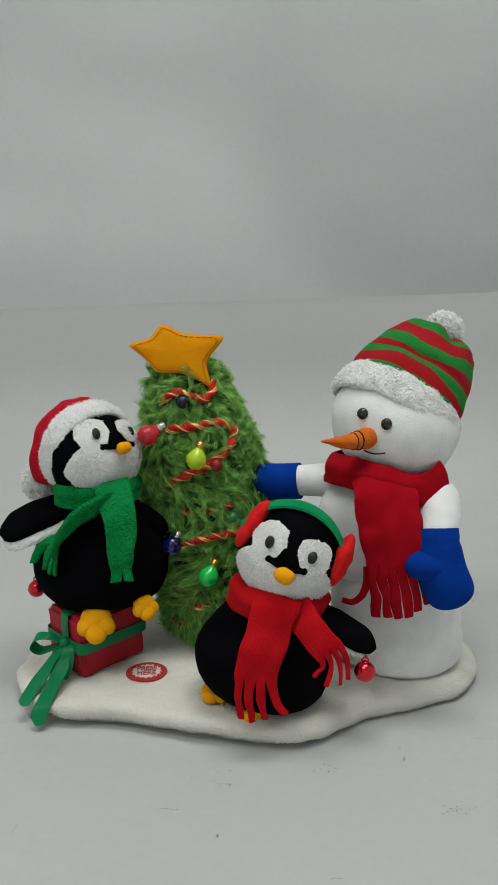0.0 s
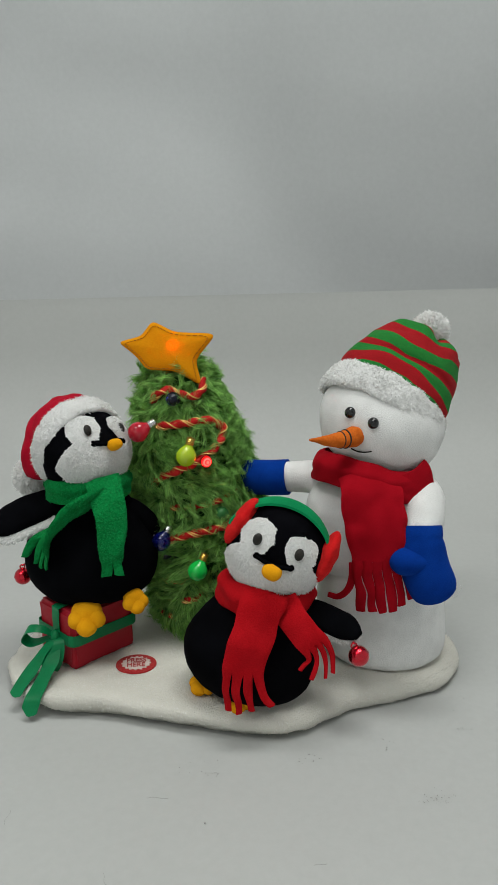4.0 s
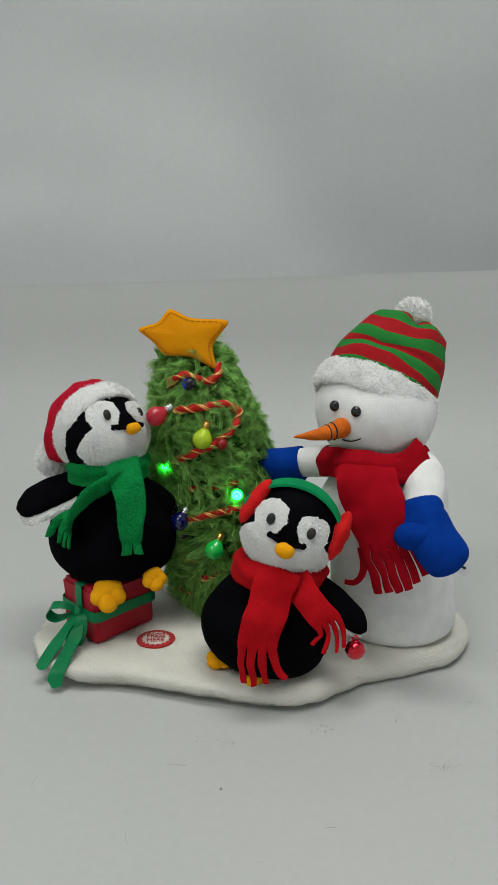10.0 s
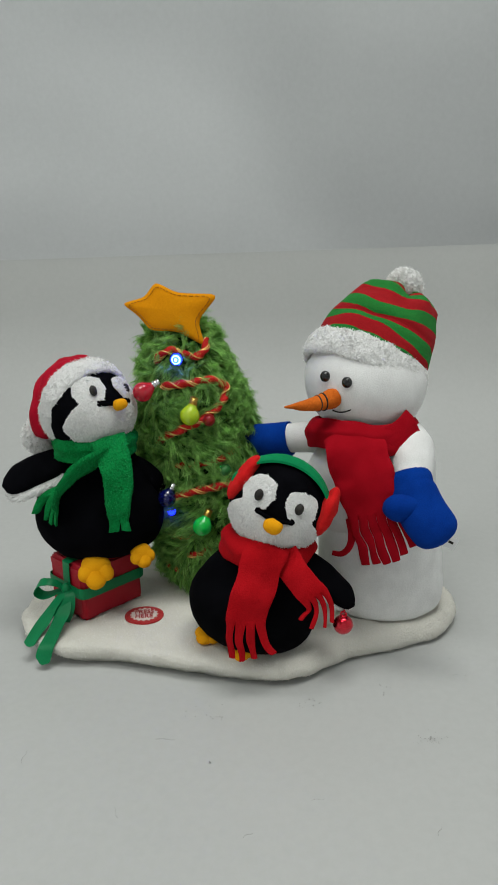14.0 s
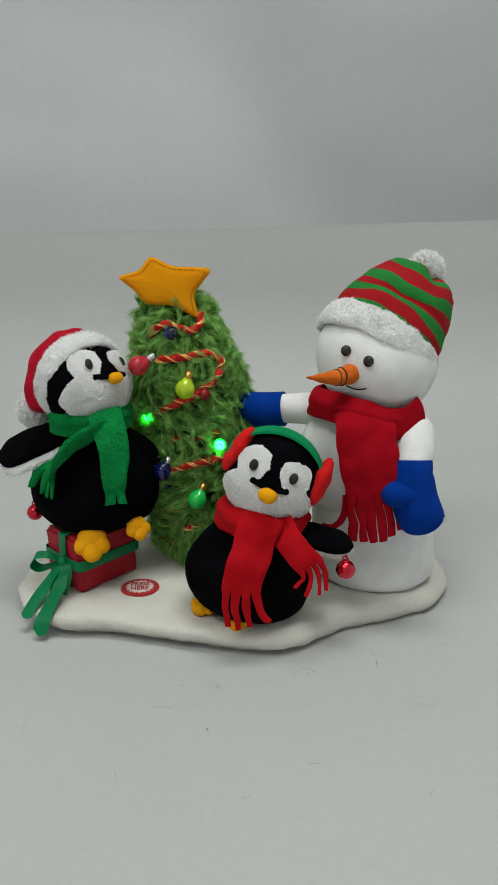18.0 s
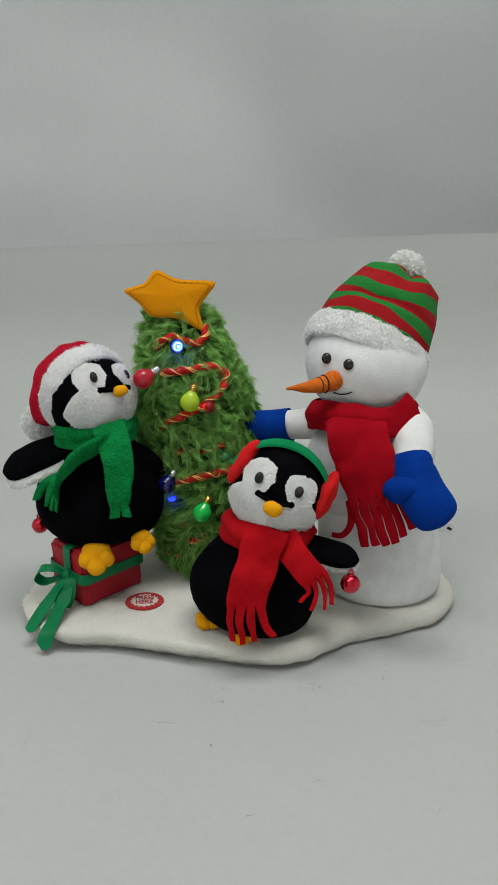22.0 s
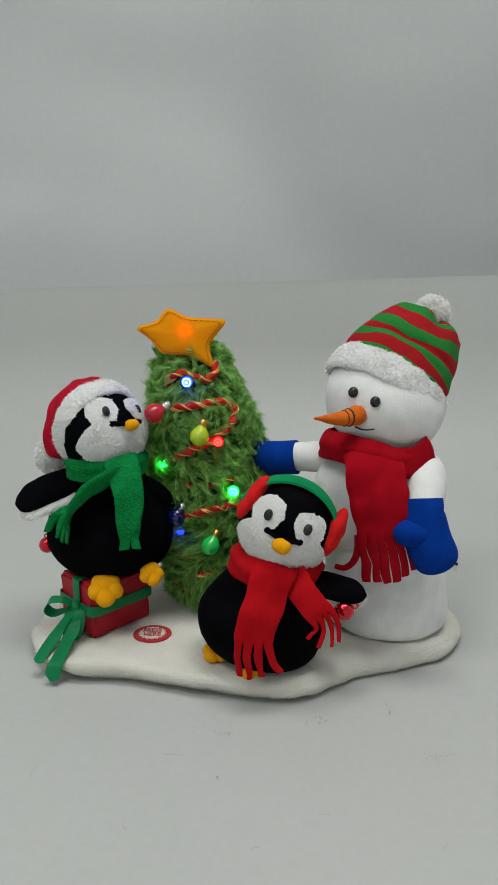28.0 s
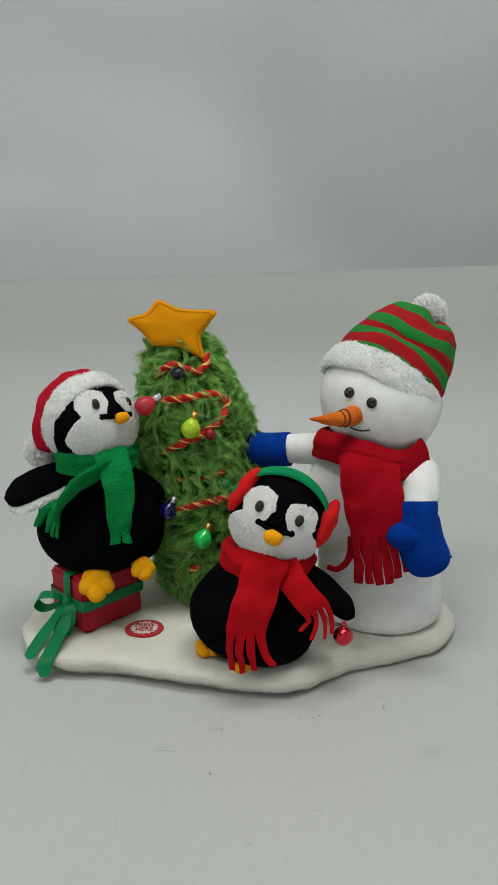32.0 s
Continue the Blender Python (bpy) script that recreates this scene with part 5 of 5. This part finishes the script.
    pm.normal_update()
    pile("pompom_fleece", pm, 10000, 0.0028, 0.00042, WHITE_HAIR, up, droop=0.0, jitter=0.7, seed=45, lock=6)
    part("pompom", pm, FLUFF, up, "white fleece pompom")
    # scarf
    sq = turn_to(0, 6, 10)
    part("scarf_wrap", neck_band((0.1040, 0.036, 0.1710), sq, 0.0415, 0.0425, 0.0235, 0.0026, 0.0030, 0.16, 0.0016, seed=2.0), RED_FELT, up, "red felt scarf round the neck")
    tail = [(0.0945, -0.0010, 0.1790), (0.0990, -0.0125, 0.1680), (0.1015, -0.0190, 0.150), (0.1055, -0.0215, 0.130), (0.1085, -0.0205, 0.108), (0.1130, -0.0185, 0.0825)]
    a = scarf_tail(up, tail, (1, 0.05, -0.06), lambda s: 0.040 + 0.007 * min(1.0, s * 5) - 0.006 * s, 0.0026, 34, ((-0.001, 0.0, 0.97), (0.0005, 0.001, 0.99), (0.0005, -0.0005, 1.0), (0.001, 0.001, 1.0), (0.001, 0.0, 0.97), (0.003, -0.001, 0.93)), RED_FELT, "broad hanging red felt scarf end", n=52, sag=0.004, gap=0.025)
    curl = spline([(0.0875, -0.0195, 0.1180), (0.0872, -0.0190, 0.1060), (0.0840, -0.0185, 0.0960), (0.0775, -0.0180, 0.0905), (0.0700, -0.0180, 0.0920)], 24)
    lean = [Vector((1.0 - 0.9 * k / 23, 0, -0.2 - 0.8 * k / 23)) for k in range(24)]
    part("fringe", strip(curl, lean, lambda s: 0.0066 - 0.0030 * s, 0.0022, 3), RED_FELT, a)
    end = [(0.110, -0.0055, 0.170), (0.128, -0.002, 0.172), (0.1435, 0.010, 0.1785)]
    part("scarf_end", ripple(strip(spline(end, 14), (-0.2, 0.1, 1), lambda s: 0.018 + 0.005 * s, 0.0024, 4, 0.001), 0.0018, 70, 1), RED_FELT, up, "short red felt scarf end")
    # near arm with its mitten
    arm = tube(spline([(0.133, 0.030, 0.160), (0.1395, 0.010, 0.155), (0.1370, -0.008, 0.142), (0.1360, -0.014, 0.130)], 24), lambda f: 0.0198 - 0.0075 * f, 28)
    lump(arm, 0.001, 70, 1.0)
    part("sleeve", arm, WHITE_PLUSH, up)
    line = spline([(0.1350, -0.0105, 0.1445), (0.1350, -0.0145, 0.133), (0.1385, -0.0190, 0.114), (0.1445, -0.0210, 0.0985), (0.1475, -0.021, 0.0905)], 32)
    mit = tube(line, lambda f: 0.0166 * math.sqrt(max(0.02, 1 - max(0, (f - 0.62) / 0.38) ** 2.2)) * (0.97 + 0.09 * math.sin(math.pi * f) - 0.05 * math.exp(-((f - 0.22) / 0.05) ** 2)), 32, flat=0.80)
    th = tube(spline([(0.138, -0.017, 0.122), (0.125, -0.022, 0.1225), (0.1110, -0.025, 0.1235)], 18), lambda f: 0.0130 * math.sqrt(max(0.03, 1 - max(0, (f - 0.55) / 0.45) ** 2)), 24, flat=0.8)
    mm = join(mit, th)
    lump(mm, 0.0008, 60, 2.0)
    mitten = part("mitten", mm, BLUE_FELT, up, "blue felt mitten hanging down", origin=(0.1360, -0.0120, 0.1400))
    # far arm round the tree
    arm = tube(spline([(0.084, 0.050, 0.153), (0.062, 0.056, 0.1605), (0.036, 0.062, 0.1585)], 20), lambda f: 0.0148 - 0.0026 * f, 24)
    lump(arm, 0.001, 70, 1.0)
    ao = part("far_sleeve", arm, WHITE_PLUSH, t, "white plush arm round the tree", origin=(0.085, 0.050, 0.158))
    line = spline([(0.0395, 0.0615, 0.1585), (0.024, 0.066, 0.1565), (0.002, 0.080, 0.153), (-0.012, 0.092, 0.151)], 24)
    part("far_mitten", tube(line, lambda f: 0.0147 * math.sqrt(max(0.03, 1 - max(0, (f - 0.6) / 0.4) ** 2)), 28), BLUE_FELT, ao, "blue felt mitten")
    return t, up, ao, mitten


SNOWMAN, SWAY, FAR_ARM, MITTEN = snowman()

# ---- the press button on the base ----


def press_button():
    t = thing("press_button", (-0.078, -0.002, 0.0208), "red oval press-here button patch sewn on the fleece base", "button")
    q = Matrix.Rotation(radians(8), 3, "Z")
    c = Vector((-0.078, -0.002, 0.0213))

    def disc(rx, ry, z, teeth=0, amp=0.0, n=96):
        bm = bmesh.new()
        ring1 = []
        for i in range(n):
            a = 2 * math.pi * i / n
            f = 1 + (amp * (1 if (i * teeth // n * 2 + (2 * i * teeth // n)) % 2 else -1) if teeth else 0)
            if teeth:
                ph = (i * teeth / n) % 1.0
                f = 1 + amp * (abs(ph - 0.5) * 4 - 1)
            ring1.append(Vector((rx * f * math.cos(a), ry * f * math.sin(a), 0)))
        lo = [bm.verts.new(c + q @ (p + Vector((0, 0, z - 0.0010)))) for p in ring1]
        hi = [bm.verts.new(c + q @ (p * 0.985 + Vector((0, 0, z)))) for p in ring1]
        for i in range(n):
            j = (i + 1) % n
            bm.faces.new((lo[i], lo[j], hi[j], hi[i]))
        bm.faces.new(hi)
        bm.faces.new(lo[::-1])
        return bm

    part("patch", disc(0.0160, 0.0142, 0.0), PATCH_RED, t, smooth=False)
    part("burst", disc(0.0108, 0.0096, 0.0006, 16, 0.10), PATCH_CREAM, t, "cream burst print", smooth=False)
    for k, word in enumerate(("PRESS", "HERE")):
        cu = bpy.data.curves.new("letters", "FONT")
        cu.body, cu.size, cu.align_x, cu.extrude, cu.offset = word, 0.0072, "CENTER", 0.0001, 0.00012
        tmp = bpy.data.objects.new("letters", cu)
        scene.collection.objects.link(tmp)
        me = bpy.data.meshes.new_from_object(tmp.evaluated_get(bpy.context.evaluated_depsgraph_get()))
        bpy.data.objects.remove(tmp)
        bm = bmesh.new()
        bm.from_mesh(me)
        for v in bm.verts:
            v.co = c + q @ Vector((v.co.x * 0.86, v.co.y * 1.15 + (0.0008 if k == 0 else -0.0062), v.co.z + 0.0010))
        part("lettering", bm, PATCH_RED, t, "red printed lettering", smooth=False)
    return t


press_button()

# ---- crumbs on the table ----


def crumbs():
    rng = np.random.default_rng(12)
    bm = bmesh.new()
    for cx, cy, sx, sy, n, r in ((0.137, -0.120, 0.006, 0.004, 45, 0.0004), (0.055, -0.085, 0.006, 0.003, 12, 0.0006), (-0.008, -0.149, 0.0003, 0.0003, 2, 0.0008), (0.111, -0.066, 0.004, 0.003, 6, 0.0006), (-0.012, -0.104, 0.008, 0.001, 12, 0.0005), (0.167, -0.045, 0.004, 0.001, 6, 0.0006), (0.175, -0.01, 0.01, 0.01, 4, 0.0005), (-0.02, -0.086, 0.01, 0.006, 4, 0.0005)):
        for _ in range(n):
            x, y = cx + rng.normal(0, sx), cy + rng.normal(0, sy)
            s = r * (0.3 + 0.7 * rng.random())
            bmesh.ops.create_icosphere(bm, subdivisions=1, radius=1.0, matrix=Matrix.Translation((x, y, 0.0021 + s * 0.3)) @ Matrix.Rotation(rng.random() * 6, 4, "Z") @ Matrix.Diagonal((s * (0.6 + rng.random()), s, s * 0.5, 1)))
    # short scratches and hairs on the sheet
    scuff = []
    for x, y, a, ln in ((-0.128, -0.150, 95, 0.012), (-0.040, -0.128, 5, 0.013), (-0.058, -0.193, 120, 0.009), (0.060, -0.176, 20, 0.008), (0.128, -0.196, 70, 0.007), (0.020, -0.205, 40, 0.006)):
        d = Vector((math.cos(radians(a)), math.sin(radians(a)), 0))
        line = [Vector((x, y, 0.0013)) + d * ln * (k / 6 - 0.5) + Vector((-d.y, d.x, 0)) * 0.0008 * math.sin(k * 0.9) for k in range(7)]
        scuff.append(tube(line, 0.00009, 5))
    bm = join(bm, *scuff)
    me = bpy.data.meshes.new("crumbs")
    bm.to_mesh(me)
    bm.free()
    me.materials.append(CRUMB)
    tagged(new("crumbs", me), "scattered grey crumbs and grit on the table", "crumbs", kind="stuff")


crumbs()

# ---- what moves ----
# seconds and degrees of the snowman's sway about his waist
SWAYS = [
    (0, 0), (8, 0.3), (8.3, 0.3), (8.5, -7.8), (8.7, -12.6), (9, -7), (9.2, -1.4), (9.5, 0.9), (9.8, -9.2), (10, -13.4), (10.2, -7.8), (10.5, 0.1), (10.8, -2.3), (11, -10.2), (11.2, -11.5), (11.5, -12.5), (11.8, -8.7), (12, -3.5), (12.25, 0.5), (12.5, -3.9), (12.8, -13.5), (13, -7.4), (13.2, -3.9), (13.5, -0.1), (13.8, -12.2), (14, -12.1), (14.2, -8.8), (14.5, 1.3), (16.5, 1.4), (17, 1.2), (17.5, 1.3), (18, 1.1), (18.3, 1.2), (18.5, -0.1), (18.8, -9.2), (19, -13.2), (19.2, -8.2), (19.5, -0.6), (19.7, 0.5), (20, -10.5), (20.2, -11.7), (20.5, -4.8), (20.8, 1.5), (21, -5.2), (21.2, -13.3), (21.5, -11.4), (21.8, -9.6), (22, -11.4), (22.2, -11.9), (22.5, -6.8), (22.8, 0.8), (23, 1.3), (23.2, -4.6), (23.5, -12.7), (23.8, -8.7), (24, -2.4), (24.25, -0.5), (24.5, -3.3), (24.8, -13.5), (25, -7.9), (25.2, -3.5), (25.5, 0.9), (25.8, -8.2), (26.1, -12.8), (26.5, -1), (26.7, 0.5), (27, -11), (27.2, -11.9), (27.5, -5.1), (27.8, -0.6), (28, -1.1), (28.2, -8.2), (28.45, -13.4), (28.5, -12.1), (28.6, -7.8), (28.8, -2.3), (29, 0.7), (29.5, 0.6), (30, 0.6), (30.5, 1), (31, 0.5), (31.5, 1), (32, 0.6),
]
# seconds and millimetres by which the snowman's upper body is lifted by its works
HEAVES = [
    (0, 0), (8, 0), (8.5, 2.8), (9, 3.2), (9.5, -0.4), (10, -3.6), (10.5, -5.4), (11, -0.1), (11.5, 3.1), (12, 0.4), (12.5, -4.5), (13, -2.9), (13.5, 1), (14, -0.3), (14.5, -5.6), (16.5, -3.4), (17, -3.8), (17.5, -3.5), (18, -4), (18.5, -0.4), (19, 2.9), (19.5, 2.1), (20, -2.9), (20.5, -3), (21, 3.4), (21.5, 3.6), (22, 3), (22.5, -0.8), (23, -3.3), (23.5, -3.7), (24, -4.8), (24.5, -1.2), (25, 1.7), (25.5, 2.1), (27.5, 2.4), (28, 1.6), (28.5, -2.6), (29, -5.7), (29.5, -5.9), (30, -5.4), (30.5, -4.8), (31, -5.1), (31.5, -5.5), (32, -5.3),
]
# seconds and degrees by which the waving wing hangs below level
WAVES = [
    (0, 28), (0.8, 28), (1, 40), (1.2, 42), (1.4, 25), (1.6, 15), (1.8, 18), (2, 8), (2.2, 20), (2.4, 16), (2.6, 22), (2.8, 38), (3, 38), (3.3, 25), (3.5, 20), (3.8, 38), (4.1, 12), (4.4, 36), (4.7, 14), (5.0, 38), (5.3, 16),
    (5.5, 28), (5.8, 38), (6, 40), (6.2, 30), (6.4, 20), (6.6, 10), (6.8, 20), (7, 22), (7.2, 42), (8, 42), (14.5, 42), (15.2, 42), (15.5, 18), (15.8, 36), (16.1, 12), (16.4, 32), (16.6, 25), (16.8, 14), (17, 30),
    (17.2, 8), (17.4, 8), (17.6, 5), (17.8, 24), (18, 10), (22.3, 10), (22.6, 35), (22.8, 26), (23, 12), (23.2, 16), (23.4, 10), (23.6, 32), (23.8, 12), (24, 32), (24.2, 38), (24.4, 10), (24.6, 36), (24.8, 25), (25, 10),
    (25.2, 38), (25.5, 22), (25.8, 8), (26.1, 36), (26.4, 12), (26.7, 38), (27.0, 14), (27.3, 36), (27.6, 36), (27.8, 18), (28, 8), (28.2, 38), (28.4, 18), (28.6, 30), (28.8, 38), (29, 24), (29.2, 8), (29.4, 20), (29.6, 35),
    (29.8, 42), (30, 38), (30.2, 34), (30.4, 25), (30.6, 40), (31, 40), (32, 41),
]
# seconds and degrees by which the small penguin nods and leans while its works run
ROCKS = [
    (0, 0, 0), (2.5, 0, 0), (3, -1, -1.2), (3.5, 0.4, -0), (5.5, 0.2, -0.2), (6, -1.3, -0.3), (6.5, -0.2, -1.1), (7, 1.3, 0.3), (7.5, 0.5, -0.2), (8, 0, 0), (14, 0, 0), (14.5, -1.2, 0), (16.5, -2, -0.1), (17, -2.4, -0.5), (17.5, -2.9, -0.9), (18, -1.4, -0.4), (18.5, -1.1, -0.5), (19, -1.7, -0.3), (19.5, -1.2, -0.5), (20, -1.2, -0.3), (20.5, -1.5, -0.4), (21, -1.7, -0.4), (21.5, -1.4, -0.3), (22, -1.6, -0.2), (22.5, -2.7, -0.1), (23, 0.4, 0.2), (23.5, -1.1, 0), (24, 0.7, -1), (24.5, -1.5, 0.2), (25, 1, 0.3), (25.5, -1.6, -1.1), (27.5, -1.6, -0.2), (28, 1, 0.4), (28.5, -1.6, -0.3), (29, -0.1, 0), (29.5, -1.3, -0.7), (30, -1.5, 0.6), (30.5, 1.3, -0.3), (31, -0.2, 0.2), (31.5, 0.2, 0.4), (32, -0.1, 0),
]
# seconds and degrees of the bell's own swing on its cord, towards the body
SWINGS = [
    (0, 0), (0.8, 0), (1, 0), (1.2, 30), (1.4, -20), (1.6, 60), (1.8, 0), (2, 72), (2.2, -10), (2.4, 45), (2.6, -10), (2.8, 20), (3, 10), (3.3, -20), (3.5, 25), (3.9, -20), (4.4, 40), (4.9, -20), (5.3, 40), (5.6, -10), (6, -20),
    (6.2, 25), (6.4, -30), (6.6, 70), (6.8, -10), (7, 40), (7.2, 10), (7.4, 0), (14.5, 0), (15.3, 0), (15.7, 40), (16.1, -20), (16.6, 30), (16.8, 50), (17, -25), (17.2, 50), (17.4, -20), (17.6, 60), (17.8, -10), (18, -4),
    (18.2, 0), (22.3, 0), (22.6, -20), (22.8, 10), (23, 84), (23.2, 60), (23.4, -15), (23.6, -20), (23.8, 60), (24, 5), (24.2, -20), (24.4, 60), (24.6, 10), (24.8, -25), (25, 84), (25.2, 10), (25.5, -20), (25.9, 50), (26.4, -20),
    (26.9, 50), (27.4, 0), (27.6, 20), (27.8, -25), (28, 62), (28.2, 10), (28.4, -25), (28.6, 40), (28.8, 20), (29, -25), (29.2, 65), (29.4, -15), (29.6, 40), (29.8, 15), (30, 5), (30.2, 20), (30.4, -25), (30.6, 15), (31, 0), (32, 0),
]
# seconds at which each colour of lamp comes on and goes off
RED_ON = [(0.75, 1.66), (3.42, 4.33), (6.12, 7.10), (8.86, 9.68), (11.52, 12.45), (14.30, 15.20), (16.92, 17.86), (19.70, 20.52), (22.33, 22.92)]
GREEN_ON = [(1.68, 2.50), (4.35, 5.20), (7.13, 7.90), (9.70, 10.68), (12.48, 13.30), (15.22, 16.05), (17.88, 18.70), (20.54, 21.48), (22.33, 22.92)]
BLUE_ON = [(2.53, 3.40), (5.22, 6.10), (7.93, 8.84), (10.72, 11.50), (13.33, 14.28), (16.07, 16.90), (18.73, 19.68), (21.52, 22.92)]
ALL_ON = [(23.33, 23.52), (23.70, 23.92), (24.12, 24.70), (25.10, 25.32), (25.70, 25.95), (26.30, 26.60), (26.95, 27.30), (27.70, 28.10), (28.52, 28.90), (29.32, 30.46)]


# seconds and the place of the rear bell on its own wing, which lifts into view beside the body
REAR = [
    (0, -0.181, 0.064), (0.8, -0.181, 0.064), (1.4, -0.186, 0.07), (2, -0.19, 0.0735), (2.6, -0.182, 0.07), (3, -0.158, 0.085), (3.6, -0.185, 0.07), (6, -0.182, 0.067), (7, -0.183, 0.063), (7.5, -0.18, 0.067), (8.2, -0.16, 0.085), (15, -0.16, 0.085), (16.6, -0.175, 0.066), (18, -0.18, 0.063), (22.2, -0.18, 0.063), (23, -0.179, 0.071), (25.5, -0.184, 0.076), (28, -0.182, 0.075), (30, -0.183, 0.06), (30.8, -0.16, 0.085), (32, -0.16, 0.085),
]


def lamp_rows(place, spans):
    """A bead's half turns, standing in for switching: dark half outwards, then glowing half, each turn over in a
    twentieth of a second.
    """
    rows, turned = [(0.0, 0.0)], 0.0
    for on, off in spans:
        for t, step in ((on, 1), (off, 1)):
            rows.append((t, turned))
            for k in (1, 2, 3):
                rows.append((t + k / 60, turned + 60 * k))
            turned += 180.0
    rows.append((32.0, turned))
    return [(t, Matrix.Translation(place) @ Matrix.Rotation(radians(a), 4, "Z")) for t, a in rows]


def motions():
    base = ORG[SWAY] - ORG[SNOWMAN]
    ht, hv = [t for t, _ in HEAVES], [v for _, v in HEAVES]
    st, sv = [t for t, _ in SWAYS], [a for _, a in SWAYS]
    times = sorted(set(st + ht))
    walk(SWAY, [(t, Matrix.Translation(base + Vector((0, 0, 0.001 * float(np.interp(t, ht, hv))))) @ Matrix.Rotation(radians(float(np.interp(t, st, sv))), 4, SWAY_AXIS)) for t in times])
    arm = ORG[FAR_ARM] - ORG[SNOWMAN]
    walk(FAR_ARM, [(t, Matrix.Translation(arm) @ Matrix.Rotation(radians(0.4 * a), 4, SWAY_AXIS)) for t, a in SWAYS])
    wrist = ORG[MITTEN] - ORG[SWAY]
    walk(MITTEN, [(t, Matrix.Translation(wrist) @ Matrix.Rotation(radians(-3 + 0.4 * max(a, -11)), 4, "Y") @ Matrix.Rotation(radians(1.6 * min(0, max(a, -11))), 4, "X")) for t, a in SWAYS])
    walk(FRONT, [(t, Matrix.Translation(ORG[FRONT]) @ Matrix.Rotation(radians(b), 4, "Y") @ Matrix.Rotation(radians(a), 4, "X")) for t, a, b in ROCKS])
    root = ORG[WAVE] - ORG[FRONT]
    walk(WAVE, [(t, Matrix.Translation(root) @ Matrix.Rotation(radians(a - 28), 4, "Y")) for t, a in WAVES])
    hang = ORG[BELL] - ORG[WAVE]
    ts, an = [t for t, _ in WAVES], [a for _, a in WAVES]
    walk(BELL, [(t, Matrix.Translation(hang) @ Matrix.Rotation(radians(28 - float(np.interp(t, ts, an)) + s), 4, "Y")) for t, s in SWINGS])
    walk(REAR_BELL, [(t, Matrix.Translation(Vector((x, 0.052, z)) - ORG[SEATED])) for t, x, z in REAR])
    for colour, spans in (("red", RED_ON), ("green", GREEN_ON), ("blue", BLUE_ON)):
        for lamp in LAMPS[colour]:
            walk(lamp, lamp_rows(ORG[lamp] - ORG[TREE], spans + ALL_ON))


motions()
